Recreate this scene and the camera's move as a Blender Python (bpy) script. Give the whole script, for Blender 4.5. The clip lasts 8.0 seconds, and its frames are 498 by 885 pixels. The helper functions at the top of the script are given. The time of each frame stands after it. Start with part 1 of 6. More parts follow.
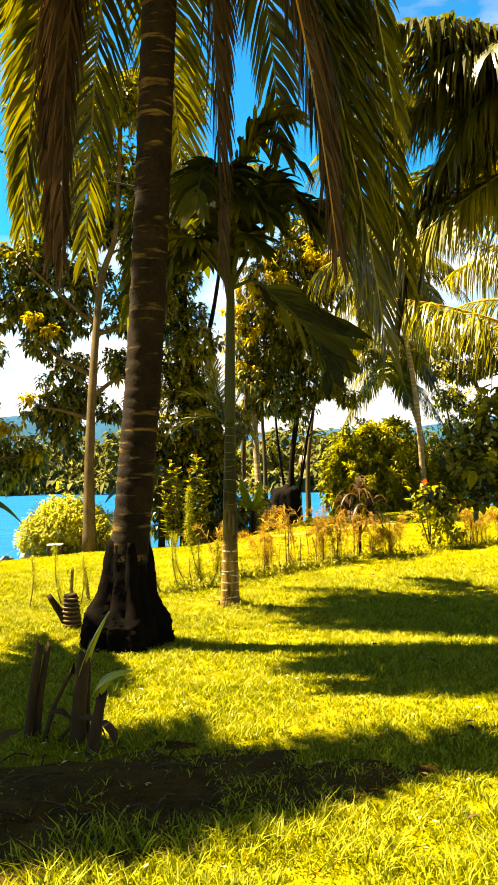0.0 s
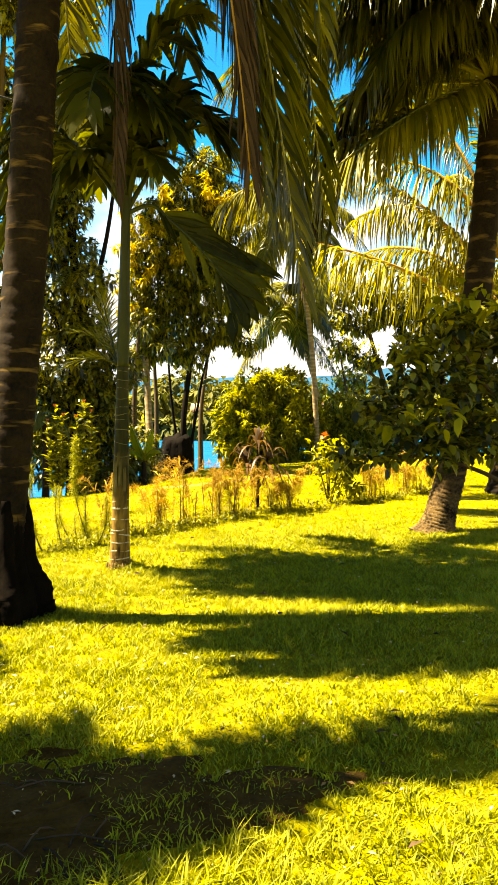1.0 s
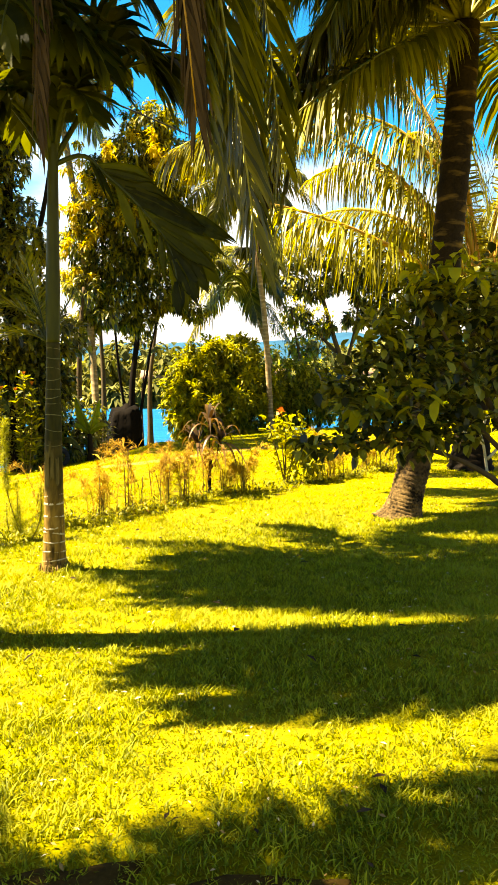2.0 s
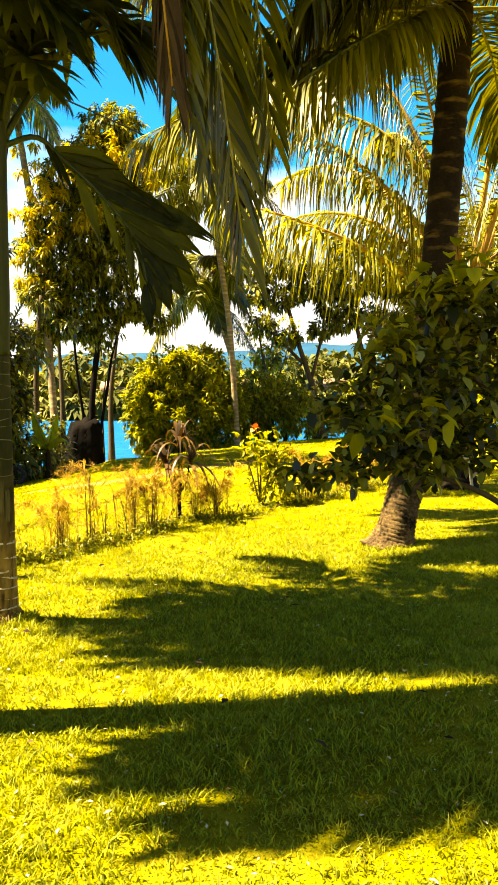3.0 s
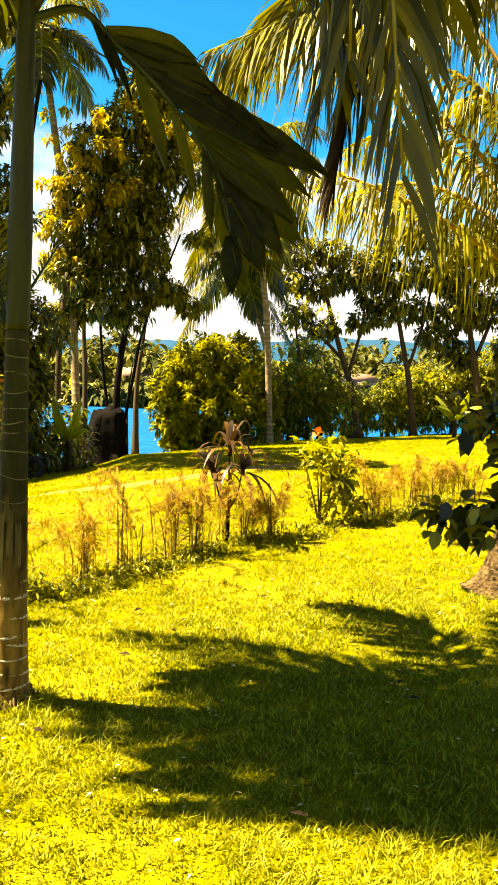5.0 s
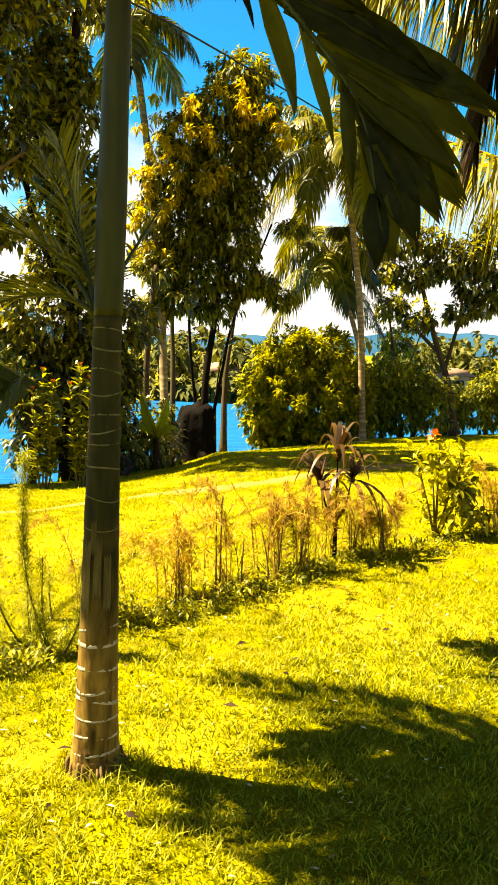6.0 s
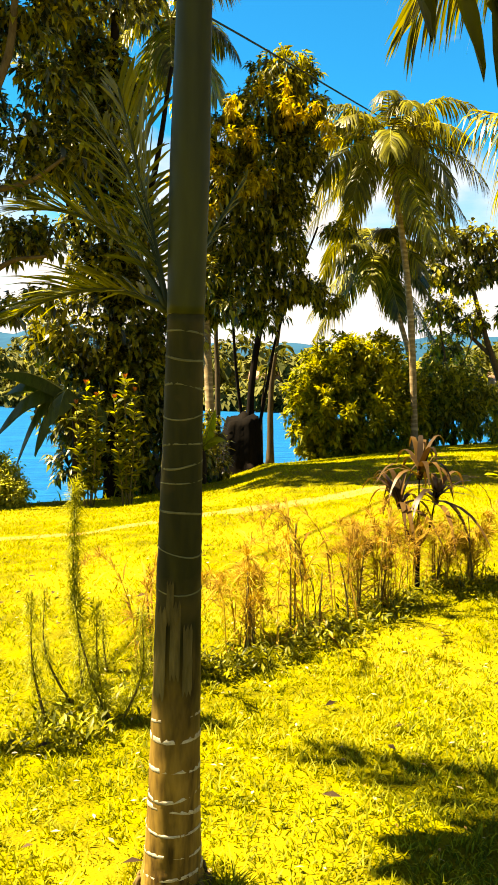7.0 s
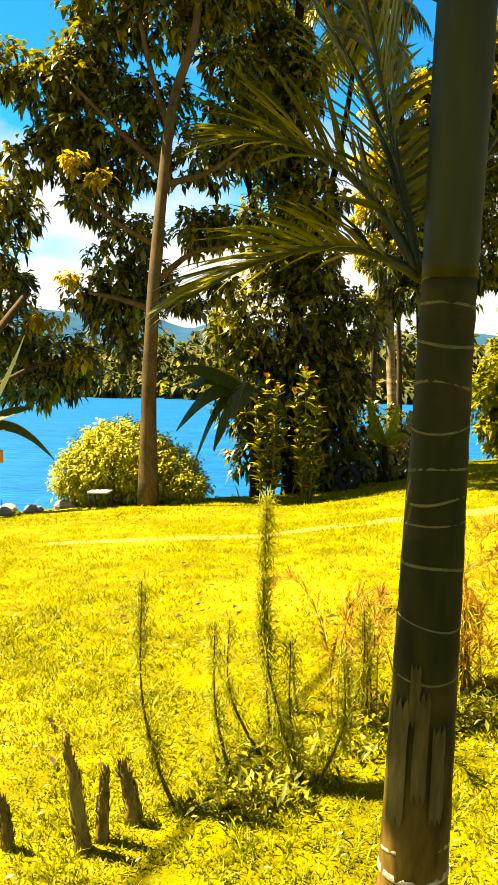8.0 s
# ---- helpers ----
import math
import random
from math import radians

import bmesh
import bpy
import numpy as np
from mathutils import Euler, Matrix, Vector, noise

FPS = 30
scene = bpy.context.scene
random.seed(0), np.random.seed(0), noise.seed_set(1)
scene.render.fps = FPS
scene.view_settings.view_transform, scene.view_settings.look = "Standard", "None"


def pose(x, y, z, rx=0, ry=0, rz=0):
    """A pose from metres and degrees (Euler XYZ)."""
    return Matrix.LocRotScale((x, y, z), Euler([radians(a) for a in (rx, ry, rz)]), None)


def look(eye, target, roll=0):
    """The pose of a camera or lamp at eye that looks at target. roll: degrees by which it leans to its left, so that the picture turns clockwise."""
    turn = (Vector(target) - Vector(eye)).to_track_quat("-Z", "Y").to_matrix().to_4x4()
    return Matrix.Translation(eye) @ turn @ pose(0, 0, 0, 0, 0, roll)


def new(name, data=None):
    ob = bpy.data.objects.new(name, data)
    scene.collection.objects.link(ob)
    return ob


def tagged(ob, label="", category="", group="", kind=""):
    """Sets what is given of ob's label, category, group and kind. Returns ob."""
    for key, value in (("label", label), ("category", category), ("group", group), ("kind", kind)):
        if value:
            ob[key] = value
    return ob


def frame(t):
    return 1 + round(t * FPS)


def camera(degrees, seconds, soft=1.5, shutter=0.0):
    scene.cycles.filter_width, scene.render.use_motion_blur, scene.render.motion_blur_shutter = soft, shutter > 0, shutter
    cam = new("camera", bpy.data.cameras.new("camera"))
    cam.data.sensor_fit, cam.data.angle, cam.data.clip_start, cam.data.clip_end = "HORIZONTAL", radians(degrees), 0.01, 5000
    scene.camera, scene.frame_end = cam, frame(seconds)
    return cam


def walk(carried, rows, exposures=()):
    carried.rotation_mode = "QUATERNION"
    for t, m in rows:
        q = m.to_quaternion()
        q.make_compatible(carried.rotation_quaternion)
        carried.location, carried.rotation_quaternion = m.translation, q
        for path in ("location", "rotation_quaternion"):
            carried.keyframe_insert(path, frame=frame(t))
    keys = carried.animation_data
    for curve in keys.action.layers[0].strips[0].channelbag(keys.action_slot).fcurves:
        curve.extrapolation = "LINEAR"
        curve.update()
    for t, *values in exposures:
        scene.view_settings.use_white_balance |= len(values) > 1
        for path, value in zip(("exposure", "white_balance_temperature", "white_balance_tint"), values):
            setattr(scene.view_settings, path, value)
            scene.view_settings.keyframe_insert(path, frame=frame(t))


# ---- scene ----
cam = camera(34.4, 8.0, soft=1.2)
PATH = [
    (0, (0.017, 0.022, 1.413), (0.006, 2.022, 1.448), -1.6),
    (0.5, (-0.027, 0.369, 1.4), (0.116, 2.363, 1.414), -1.1),
    (1, (-0.028, 0.712, 1.422), (0.231, 2.693, 1.323), -0.2),
    (1.5, (-0.016, 1.113, 1.472), (0.342, 3.072, 1.286), 0.1),
    (2, (0.087, 1.459, 1.536), (0.462, 3.415, 1.35), -0.5),
    (2.2, (0.099, 1.627, 1.544), (0.494, 3.58, 1.371), -0.7),
    (3.5, (0.102, 2.672, 1.586), (0.595, 4.604, 1.426), -0.4),
    (4, (0.093, 3.104, 1.588), (0.599, 5.032, 1.424), 0.4),
    (4.2, (0.065, 3.253, 1.594), (0.579, 5.178, 1.425), 1.0),
    (5.5, (0.022, 4.288, 1.59), (0.35, 6.251, 1.396), 1.6),
    (6, (-0.023, 4.663, 1.589), (0.204, 6.64, 1.386), 1.4),
    (6.5, (-0.094, 5.027, 1.597), (0.115, 7.005, 1.388), 1.3),
    (7, (-0.168, 5.353, 1.591), (-0.038, 7.34, 1.407), 0.2),
    (7.5, (-0.246, 5.687, 1.604), (-0.336, 7.676, 1.413), -0.2),
    (8, (-0.333, 5.999, 1.588), (-0.629, 7.966, 1.385), -0.2),
]
walk(cam, [(t, look(eye, target, roll)) for t, eye, target, roll in PATH], [(0.0, 2.74, 8500, 10), (1.0, 2.93, 8500, 10), (2.0, 2.98, 8500, 10), (3.5, 2.79, 8500, 10), (6.0, 2.61, 8500, 10), (8.0, 2.46, 8500, 10)])

# ---- light ----
SUN_EL, SUN_AZ = radians(58), radians(280)
SUN_DIR = Vector((math.sin(SUN_AZ) * math.cos(SUN_EL), math.cos(SUN_AZ) * math.cos(SUN_EL), math.sin(SUN_EL)))
sun_data = bpy.data.lights.new("sun", "SUN")
sun_data.energy, sun_data.angle, sun_data.color = 5.0, radians(0.5), (1.0, 0.93, 0.76)
sun = new("sun", sun_data)
sun.matrix_world = look(SUN_DIR * 60, (0, 0, 0))

world = bpy.data.worlds.new("sky")
scene.world = world
world.use_nodes = True
wn, wl = world.node_tree.nodes, world.node_tree.links
background = wn["Background"]
sky = wn.new("ShaderNodeTexSky")
sky.sky_type, sky.sun_disc, sky.sun_elevation, sky.sun_rotation = "NISHITA", False, SUN_EL, SUN_AZ
sky.air_density, sky.dust_density, sky.ozone_density = 1.0, 0.3, 2.0
grade = wn.new("ShaderNodeHueSaturation")
grade.inputs["Saturation"].default_value, grade.inputs["Hue"].default_value = 2.3, 0.497
grade.inputs["Value"].default_value = 1.32
wl.new(sky.outputs[0], grade.inputs["Color"])
# thin white cloud low over the water
wco = wn.new("ShaderNodeTexCoord")
wmap = wn.new("ShaderNodeMapping")
wmap.inputs["Scale"].default_value = (1.0, 1.0, 2.6)
wl.new(wco.outputs["Generated"], wmap.inputs["Vector"])
wnoise = wn.new("ShaderNodeTexNoise")
wnoise.inputs["Scale"].default_value, wnoise.inputs["Detail"].default_value = 4.2, 7.0
wl.new(wmap.outputs[0], wnoise.inputs["Vector"])
wsep = wn.new("ShaderNodeSeparateXYZ")
wl.new(wco.outputs["Generated"], wsep.inputs[0])
wlow = wn.new("ShaderNodeMapRange")
wlow.inputs["From Min"].default_value, wlow.inputs["From Max"].default_value = 0.36, 0.06
wlow.inputs["To Min"].default_value, wlow.inputs["To Max"].default_value = -0.055, 0.36
wl.new(wsep.outputs["Z"], wlow.inputs["Value"])
wadd = wn.new("ShaderNodeMath")
wadd.operation = "ADD"
wl.new(wnoise.outputs[0], wadd.inputs[0])
wl.new(wlow.outputs[0], wadd.inputs[1])
wcut = wn.new("ShaderNodeMapRange")
wcut.inputs["From Min"].default_value, wcut.inputs["From Max"].default_value = 0.545, 0.78
wl.new(wadd.outputs[0], wcut.inputs["Value"])
# unseen warm tint of the sky overhead, added to steer the shade's colour
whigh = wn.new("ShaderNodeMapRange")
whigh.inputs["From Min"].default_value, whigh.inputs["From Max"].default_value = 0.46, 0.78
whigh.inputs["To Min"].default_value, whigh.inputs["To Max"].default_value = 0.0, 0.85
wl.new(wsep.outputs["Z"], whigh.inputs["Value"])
wfill = wn.new("ShaderNodeMix")
wfill.data_type = "RGBA"
wl.new(whigh.outputs[0], wfill.inputs["Factor"])
wl.new(grade.outputs[0], wfill.inputs["A"])
wfill.inputs["B"].default_value = (1.34, 0.89, 0.54, 1)
wmix = wn.new("ShaderNodeMix")
wmix.data_type = "RGBA"
wl.new(wcut.outputs[0], wmix.inputs["Factor"])
wl.new(wfill.outputs["Result"], wmix.inputs["A"])
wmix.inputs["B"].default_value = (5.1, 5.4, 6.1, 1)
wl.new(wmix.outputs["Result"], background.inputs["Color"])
background.inputs["Strength"].default_value = 0.038


# ---- materials ----
def material(name, dark, light, scale=6.0, rough=0.7, bump=0.3, spec=0.3, stretch=(1, 1, 1), fine=6.0, island=0.0, lucent=0.0, glow_tint=None,
             bands=0.0, band_colour=None, band_cut=(0.45, 0.75), metal=0.0, patch=None, patch_scale=0.4, ob_random=0.0, low=None, relief=0.005):
    """A surface of two colours mixed by coarse and fine noise, with bump; bands: rings a metre up z; lucent: light through a leaf."""
    dark, light, patch, band_colour = (c and tuple(0.78 * v for v in c) for c in (dark, light, patch, band_colour))
    low = low and (low[0], low[1], tuple(0.78 * v for v in low[2]), tuple(0.78 * v for v in low[3]))
    m = bpy.data.materials.new(name)
    m.use_nodes = True
    n, l = m.node_tree.nodes, m.node_tree.links
    b = n["Principled BSDF"]
    co = n.new("ShaderNodeTexCoord")
    mp = n.new("ShaderNodeMapping")
    mp.inputs["Scale"].default_value = stretch
    l.new(co.outputs["Object"], mp.inputs["Vector"])
    big = n.new("ShaderNodeTexNoise")
    big.inputs["Scale"].default_value, big.inputs["Detail"].default_value = scale, 5.0
    small = n.new("ShaderNodeTexNoise")
    small.inputs["Scale"].default_value, small.inputs["Detail"].default_value = scale * fine, 4.0
    l.new(mp.outputs[0], big.inputs["Vector"])
    l.new(mp.outputs[0], small.inputs["Vector"])
    half = n.new("ShaderNodeMix")
    half.inputs["Factor"].default_value = 0.45
    l.new(big.outputs[0], half.inputs["A"])
    l.new(small.outputs[0], half.inputs["B"])
    fac = half.outputs["Result"]
    if island or ob_random:
        src = n.new("ShaderNodeNewGeometry") if island else n.new("ShaderNodeObjectInfo")
        mm = n.new("ShaderNodeMix")
        mm.inputs["Factor"].default_value = island or ob_random
        l.new(fac, mm.inputs["A"])
        l.new(src.outputs["Random Per Island" if island else "Random"], mm.inputs["B"])
        fac = mm.outputs["Result"]
    ramp = n.new("ShaderNodeValToRGB")
    ramp.color_ramp.elements[0].position, ramp.color_ramp.elements[1].position = 0.3, 0.7
    ramp.color_ramp.elements[0].color, ramp.color_ramp.elements[1].color = (*dark, 1), (*light, 1)
    l.new(fac, ramp.inputs[0])
    colour = ramp.outputs[0]
    height = half.outputs["Result"]
    if patch:
        pn = n.new("ShaderNodeTexNoise")
        pn.inputs["Scale"].default_value, pn.inputs["Detail"].default_value = patch_scale, 4.0
        l.new(co.outputs["Object"], pn.inputs["Vector"])
        pc = n.new("ShaderNodeMapRange")
        pc.inputs["From Min"].default_value, pc.inputs["From Max"].default_value = 0.5, 0.68
        l.new(pn.outputs[0], pc.inputs["Value"])
        pm = n.new("ShaderNodeMix")
        pm.data_type = "RGBA"
        l.new(pc.outputs[0], pm.inputs["Factor"])
        l.new(colour, pm.inputs["A"])
        pm.inputs["B"].default_value = (*patch, 1)
        colour = pm.outputs["Result"]
    if bands:
        bmp = n.new("ShaderNodeMapping")
        bmp.inputs["Scale"].default_value = (4.0, 4.0, bands)
        l.new(co.outputs["Object"], bmp.inputs["Vector"])
        wv = n.new("ShaderNodeTexNoise")
        wv.inputs["Scale"].default_value, wv.inputs["Detail"].default_value = 1.0, 3.0
        l.new(bmp.outputs[0], wv.inputs["Vector"])
        bc = n.new("ShaderNodeMapRange")
        bc.inputs["From Min"].default_value, bc.inputs["From Max"].default_value = band_cut
        ringw = n.new("ShaderNodeTexWave")
        ringw.bands_direction = "Z"
        ringw.inputs["Scale"].default_value, ringw.inputs["Distortion"].default_value = 2.6, 2.2
        ringw.inputs["Detail"].default_value, ringw.inputs["Detail Scale"].default_value = 3.0, 1.6
        l.new(co.outputs["Object"], ringw.inputs["Vector"])
        rmix = n.new("ShaderNodeMix")
        rmix.inputs["Factor"].default_value = 0.12
        l.new(wv.outputs[0], rmix.inputs["A"])
        l.new(ringw.outputs["Fac"], rmix.inputs["B"])
        l.new(rmix.outputs["Result"], bc.inputs["Value"])
        bm_ = n.new("ShaderNodeMix")
        bm_.data_type = "RGBA"
        l.new(bc.outputs[0], bm_.inputs["Factor"])
        l.new(colour, bm_.inputs["A"])
        bm_.inputs["B"].default_value = (*band_colour, 1)
        colour = bm_.outputs["Result"]
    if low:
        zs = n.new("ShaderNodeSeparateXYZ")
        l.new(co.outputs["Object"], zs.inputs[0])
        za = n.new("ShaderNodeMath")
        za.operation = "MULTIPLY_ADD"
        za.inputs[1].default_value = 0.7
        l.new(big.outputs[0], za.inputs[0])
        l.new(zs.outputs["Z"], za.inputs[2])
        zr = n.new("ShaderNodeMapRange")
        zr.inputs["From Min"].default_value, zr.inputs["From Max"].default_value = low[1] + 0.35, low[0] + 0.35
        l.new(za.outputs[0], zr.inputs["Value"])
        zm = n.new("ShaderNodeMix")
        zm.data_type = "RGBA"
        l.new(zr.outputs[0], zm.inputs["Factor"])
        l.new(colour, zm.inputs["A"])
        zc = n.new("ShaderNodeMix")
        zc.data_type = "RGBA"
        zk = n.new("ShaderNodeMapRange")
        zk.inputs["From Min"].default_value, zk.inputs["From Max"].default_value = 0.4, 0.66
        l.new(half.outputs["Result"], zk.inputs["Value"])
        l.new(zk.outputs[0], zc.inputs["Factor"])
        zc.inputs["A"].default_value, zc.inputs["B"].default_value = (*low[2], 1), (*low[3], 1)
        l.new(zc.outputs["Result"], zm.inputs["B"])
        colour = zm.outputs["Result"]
    l.new(colour, b.inputs["Base Color"])
    b.inputs["Roughness"].default_value, b.inputs["Metallic"].default_value = rough, metal
    b.inputs["Specular IOR Level"].default_value = spec
    if bump:
        bp = n.new("ShaderNodeBump")
        bp.inputs["Strength"].default_value, bp.inputs["Distance"].default_value = bump, relief
        l.new(height, bp.inputs["Height"])
        l.new(bp.outputs[0], b.inputs["Normal"])
    if lucent:
        tr = n.new("ShaderNodeBsdfTranslucent")
        tint = n.new("ShaderNodeMix")
        tint.data_type, tint.blend_type = "RGBA", "MULTIPLY"
        tint.inputs["Factor"].default_value = 1.0
        l.new(colour, tint.inputs["A"])
        tint.inputs["B"].default_value = (*(glow_tint or (1.6, 1.5, 0.5)), 1)
        l.new(tint.outputs["Result"], tr.inputs["Color"])
        ms = n.new("ShaderNodeMixShader")
        ms.inputs[0].default_value = lucent
        l.new(b.outputs[0], ms.inputs[1])
        l.new(tr.outputs[0], ms.inputs[2])
        l.new(ms.outputs[0], n["Material Output"].inputs["Surface"])
    return m


M_SOIL = material("lawn_soil", (0.05, 0.045, 0.002), (0.31, 0.28, 0.005), 4.0, 0.95, 0.8, 0.05, fine=26, patch=(0.33, 0.265, 0.012), patch_scale=0.6, relief=0.02)
M_GRASS = material("grass_blades", (0.130, 0.148, 0.004), (0.46, 0.455, 0.017), 1.2, 0.6, 0.0, 0.15, island=0.6, lucent=0.3, glow_tint=(1.12, 1.12, 0.35), patch=(0.42, 0.40, 0.022), patch_scale=0.9)
M_GRASSDRY = material("dry_grass_blades", (0.205, 0.215, 0.003), (0.535, 0.495, 0.006), 1.2, 0.65, 0.0, 0.1, island=0.6, lucent=0.3, glow_tint=(1.12, 1.1, 0.35), patch=(0.50, 0.46, 0.008), patch_scale=0.8)
M_EARTH = material("bare_earth", (0.27, 0.17, 0.03), (0.40, 0.26, 0.065), 5.0, 0.95, 0.5, 0.1, fine=8)
M_BANK = material("bank_earth", (0.032, 0.018, 0.003), (0.105, 0.062, 0.012), 9.0, 0.95, 1.0, 0.05)
M_WATER = material("lake_water", (0.0, 0.078, 0.24), (0.0, 0.14, 0.37), 0.9, 0.5, 1.0, 0.02, stretch=(0.35, 1.8, 1), fine=4, relief=0.35)
# low: blackened foot that runs into the roots and carries the shade there
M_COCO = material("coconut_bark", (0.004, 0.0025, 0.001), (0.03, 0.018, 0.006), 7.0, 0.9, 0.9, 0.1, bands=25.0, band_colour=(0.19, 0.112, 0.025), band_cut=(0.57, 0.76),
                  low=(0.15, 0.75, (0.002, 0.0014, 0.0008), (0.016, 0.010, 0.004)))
# low: paler foot, part flaky bark, part sunlight put into the colour
M_COCOPALE = material("flaky_sunlit_foot_bark", (0.006, 0.004, 0.002), (0.034, 0.021, 0.009), 7.0, 0.9, 0.9, 0.1, bands=13.0, band_colour=(0.20, 0.12, 0.03), band_cut=(0.55, 0.75),
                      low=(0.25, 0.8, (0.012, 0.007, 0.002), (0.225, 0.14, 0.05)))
# lit copy of coconut_bark for far trunks, with sunlight in its colour
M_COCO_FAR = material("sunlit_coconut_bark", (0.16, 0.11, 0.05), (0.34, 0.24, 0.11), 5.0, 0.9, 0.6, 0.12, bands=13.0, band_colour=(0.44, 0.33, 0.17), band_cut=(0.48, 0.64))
M_GREEN = material("green_palm_bark", (0.009, 0.010, 0.0015), (0.050, 0.047, 0.006), 8.0, 0.7, 0.6, 0.15, stretch=(1, 1, 0.18), fine=5, patch=(0.10, 0.07, 0.016), patch_scale=4.0,
                   low=(0.45, 0.85, (0.05, 0.026, 0.004), (0.42, 0.25, 0.045)))
M_RING = material("dim_ring_scar", (0.10, 0.10, 0.035), (0.24, 0.22, 0.09), 14.0, 0.85, 0.5, 0.2)
M_RINGLOW = material("pale_ring_scar", (0.26, 0.19, 0.09), (0.74, 0.66, 0.46), 22.0, 0.85, 0.5, 0.2)
M_FLAKE = material("peeling_bark", (0.05, 0.04, 0.010), (0.22, 0.17, 0.055), 9.0, 0.9, 0.8, 0.1, stretch=(1, 1, 0.2))
M_PALE = material("pale_bark_ring", (0.34, 0.28, 0.15), (0.6, 0.52, 0.32), 14.0, 0.85, 0.5, 0.2)
M_PALEBASE = material("brown_trunk_foot", (0.07, 0.045, 0.015), (0.26, 0.17, 0.06), 9.0, 0.9, 0.7, 0.12, stretch=(1, 1, 0.6))
M_BARK = material("brown_bark", (0.035, 0.023, 0.010), (0.13, 0.086, 0.036), 5.0, 0.9, 0.8, 0.15, stretch=(1, 1, 0.35))
M_TALLBARK = material("weathered_tree_bark", (0.045, 0.030, 0.011), (0.165, 0.112, 0.045), 6.0, 0.9, 0.8, 0.15, stretch=(1, 1, 0.4))
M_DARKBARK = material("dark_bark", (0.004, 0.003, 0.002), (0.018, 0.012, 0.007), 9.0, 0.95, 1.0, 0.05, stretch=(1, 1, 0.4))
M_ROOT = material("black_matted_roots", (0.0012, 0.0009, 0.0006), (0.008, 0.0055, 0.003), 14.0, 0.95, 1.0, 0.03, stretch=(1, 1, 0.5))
M_PETIOLE = material("orange_frond_stalk", (0.30, 0.15, 0.02), (0.50, 0.29, 0.04), 4.0, 0.6, 0.2, 0.3, stretch=(1, 1, 0.3))
M_ARECASTALK = material("dark_green_stalk", (0.025, 0.035, 0.005), (0.07, 0.085, 0.012), 3.0, 0.5, 0.1, 0.3)
M_RACHIS = material("green_frond_stalk", (0.16, 0.15, 0.015), (0.34, 0.29, 0.03), 3.0, 0.5, 0.1, 0.4)
M_FROND = material("coconut_leaflets", (0.034, 0.042, 0.002), (0.17, 0.163, 0.008), 2.0, 0.36, 0.0, 0.4, island=0.5, lucent=0.42, glow_tint=(1.8, 1.55, 0.4))
# yellower than coconut_leaflets, partly with sunlight put into the colour
M_FRONDY = material("yellow_coconut_leaflets", (0.09, 0.09, 0.004), (0.42, 0.39, 0.022), 2.0, 0.36, 0.0, 0.45, island=0.55, lucent=0.45, glow_tint=(1.35, 1.2, 0.4))
M_DEAD = material("dry_brown_frond", (0.03, 0.019, 0.010), (0.10, 0.062, 0.03), 4.0, 0.9, 0.0, 0.1, island=0.5, lucent=0.1, glow_tint=(1.2, 1.0, 0.7))
M_ARECA = material("broad_palm_leaflets", (0.018, 0.023, 0.002), (0.10, 0.105, 0.008), 3.0, 0.5, 0.0, 0.15, ob_random=0.45, lucent=0.45, glow_tint=(1.9, 1.8, 0.4))
M_LEAFD = material("dark_tree_leaves", (0.026, 0.028, 0.002), (0.30, 0.275, 0.016), 2.0, 0.36, 0.0, 0.45, island=0.65, lucent=0.28, glow_tint=(1.6, 1.5, 0.4))
M_SPROUT = material("sprout_leaflets", (0.075, 0.09, 0.006), (0.29, 0.275, 0.017), 2.0, 0.45, 0.0, 0.25, island=0.5, lucent=0.4, glow_tint=(1.5, 1.4, 0.4))
M_BUSH = material("pale_bush_leaves", (0.36, 0.37, 0.03), (0.80, 0.76, 0.13), 2.0, 0.5, 0.0, 0.2, island=0.6, lucent=0.5, glow_tint=(1.1, 1.05, 0.5))
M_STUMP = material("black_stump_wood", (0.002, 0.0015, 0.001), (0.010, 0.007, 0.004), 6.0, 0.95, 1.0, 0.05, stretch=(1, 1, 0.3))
M_CLIP = material("dry_clippings", (0.34, 0.20, 0.06), (0.72, 0.60, 0.34), 4.0, 0.8, 0.0, 0.1, island=0.8)
M_MANGO = material("mango_leaves", (0.036, 0.039, 0.002), (0.34, 0.305, 0.013), 2.0, 0.42, 0.0, 0.3, island=0.7, lucent=0.42, glow_tint=(1.45, 1.35, 0.4))
M_FRONDO = material("olive_coconut_leaflets", (0.07, 0.075, 0.004), (0.26, 0.245, 0.014), 2.0, 0.36, 0.0, 0.45, island=0.55, lucent=0.42, glow_tint=(1.5, 1.3, 0.4))
M_SHRUB = material("glossy_shrub_leaves", (0.021, 0.026, 0.003), (0.255, 0.25, 0.026), 2.0, 0.38, 0.0, 0.35, island=0.65, lucent=0.3, glow_tint=(1.5, 1.4, 0.4))
M_SHAFT = material("green_crownshaft", (0.015, 0.019, 0.002), (0.056, 0.063, 0.007), 6.0, 0.5, 0.2, 0.2, stretch=(1, 1, 0.15), fine=5)
M_LEAF = material("tree_leaves", (0.085, 0.10, 0.005), (0.42, 0.40, 0.022), 2.0, 0.45, 0.0, 0.25, island=0.65, lucent=0.42, glow_tint=(1.4, 1.3, 0.4))
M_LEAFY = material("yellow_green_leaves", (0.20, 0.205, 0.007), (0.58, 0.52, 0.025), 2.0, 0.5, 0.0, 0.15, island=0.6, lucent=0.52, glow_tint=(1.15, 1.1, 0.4))
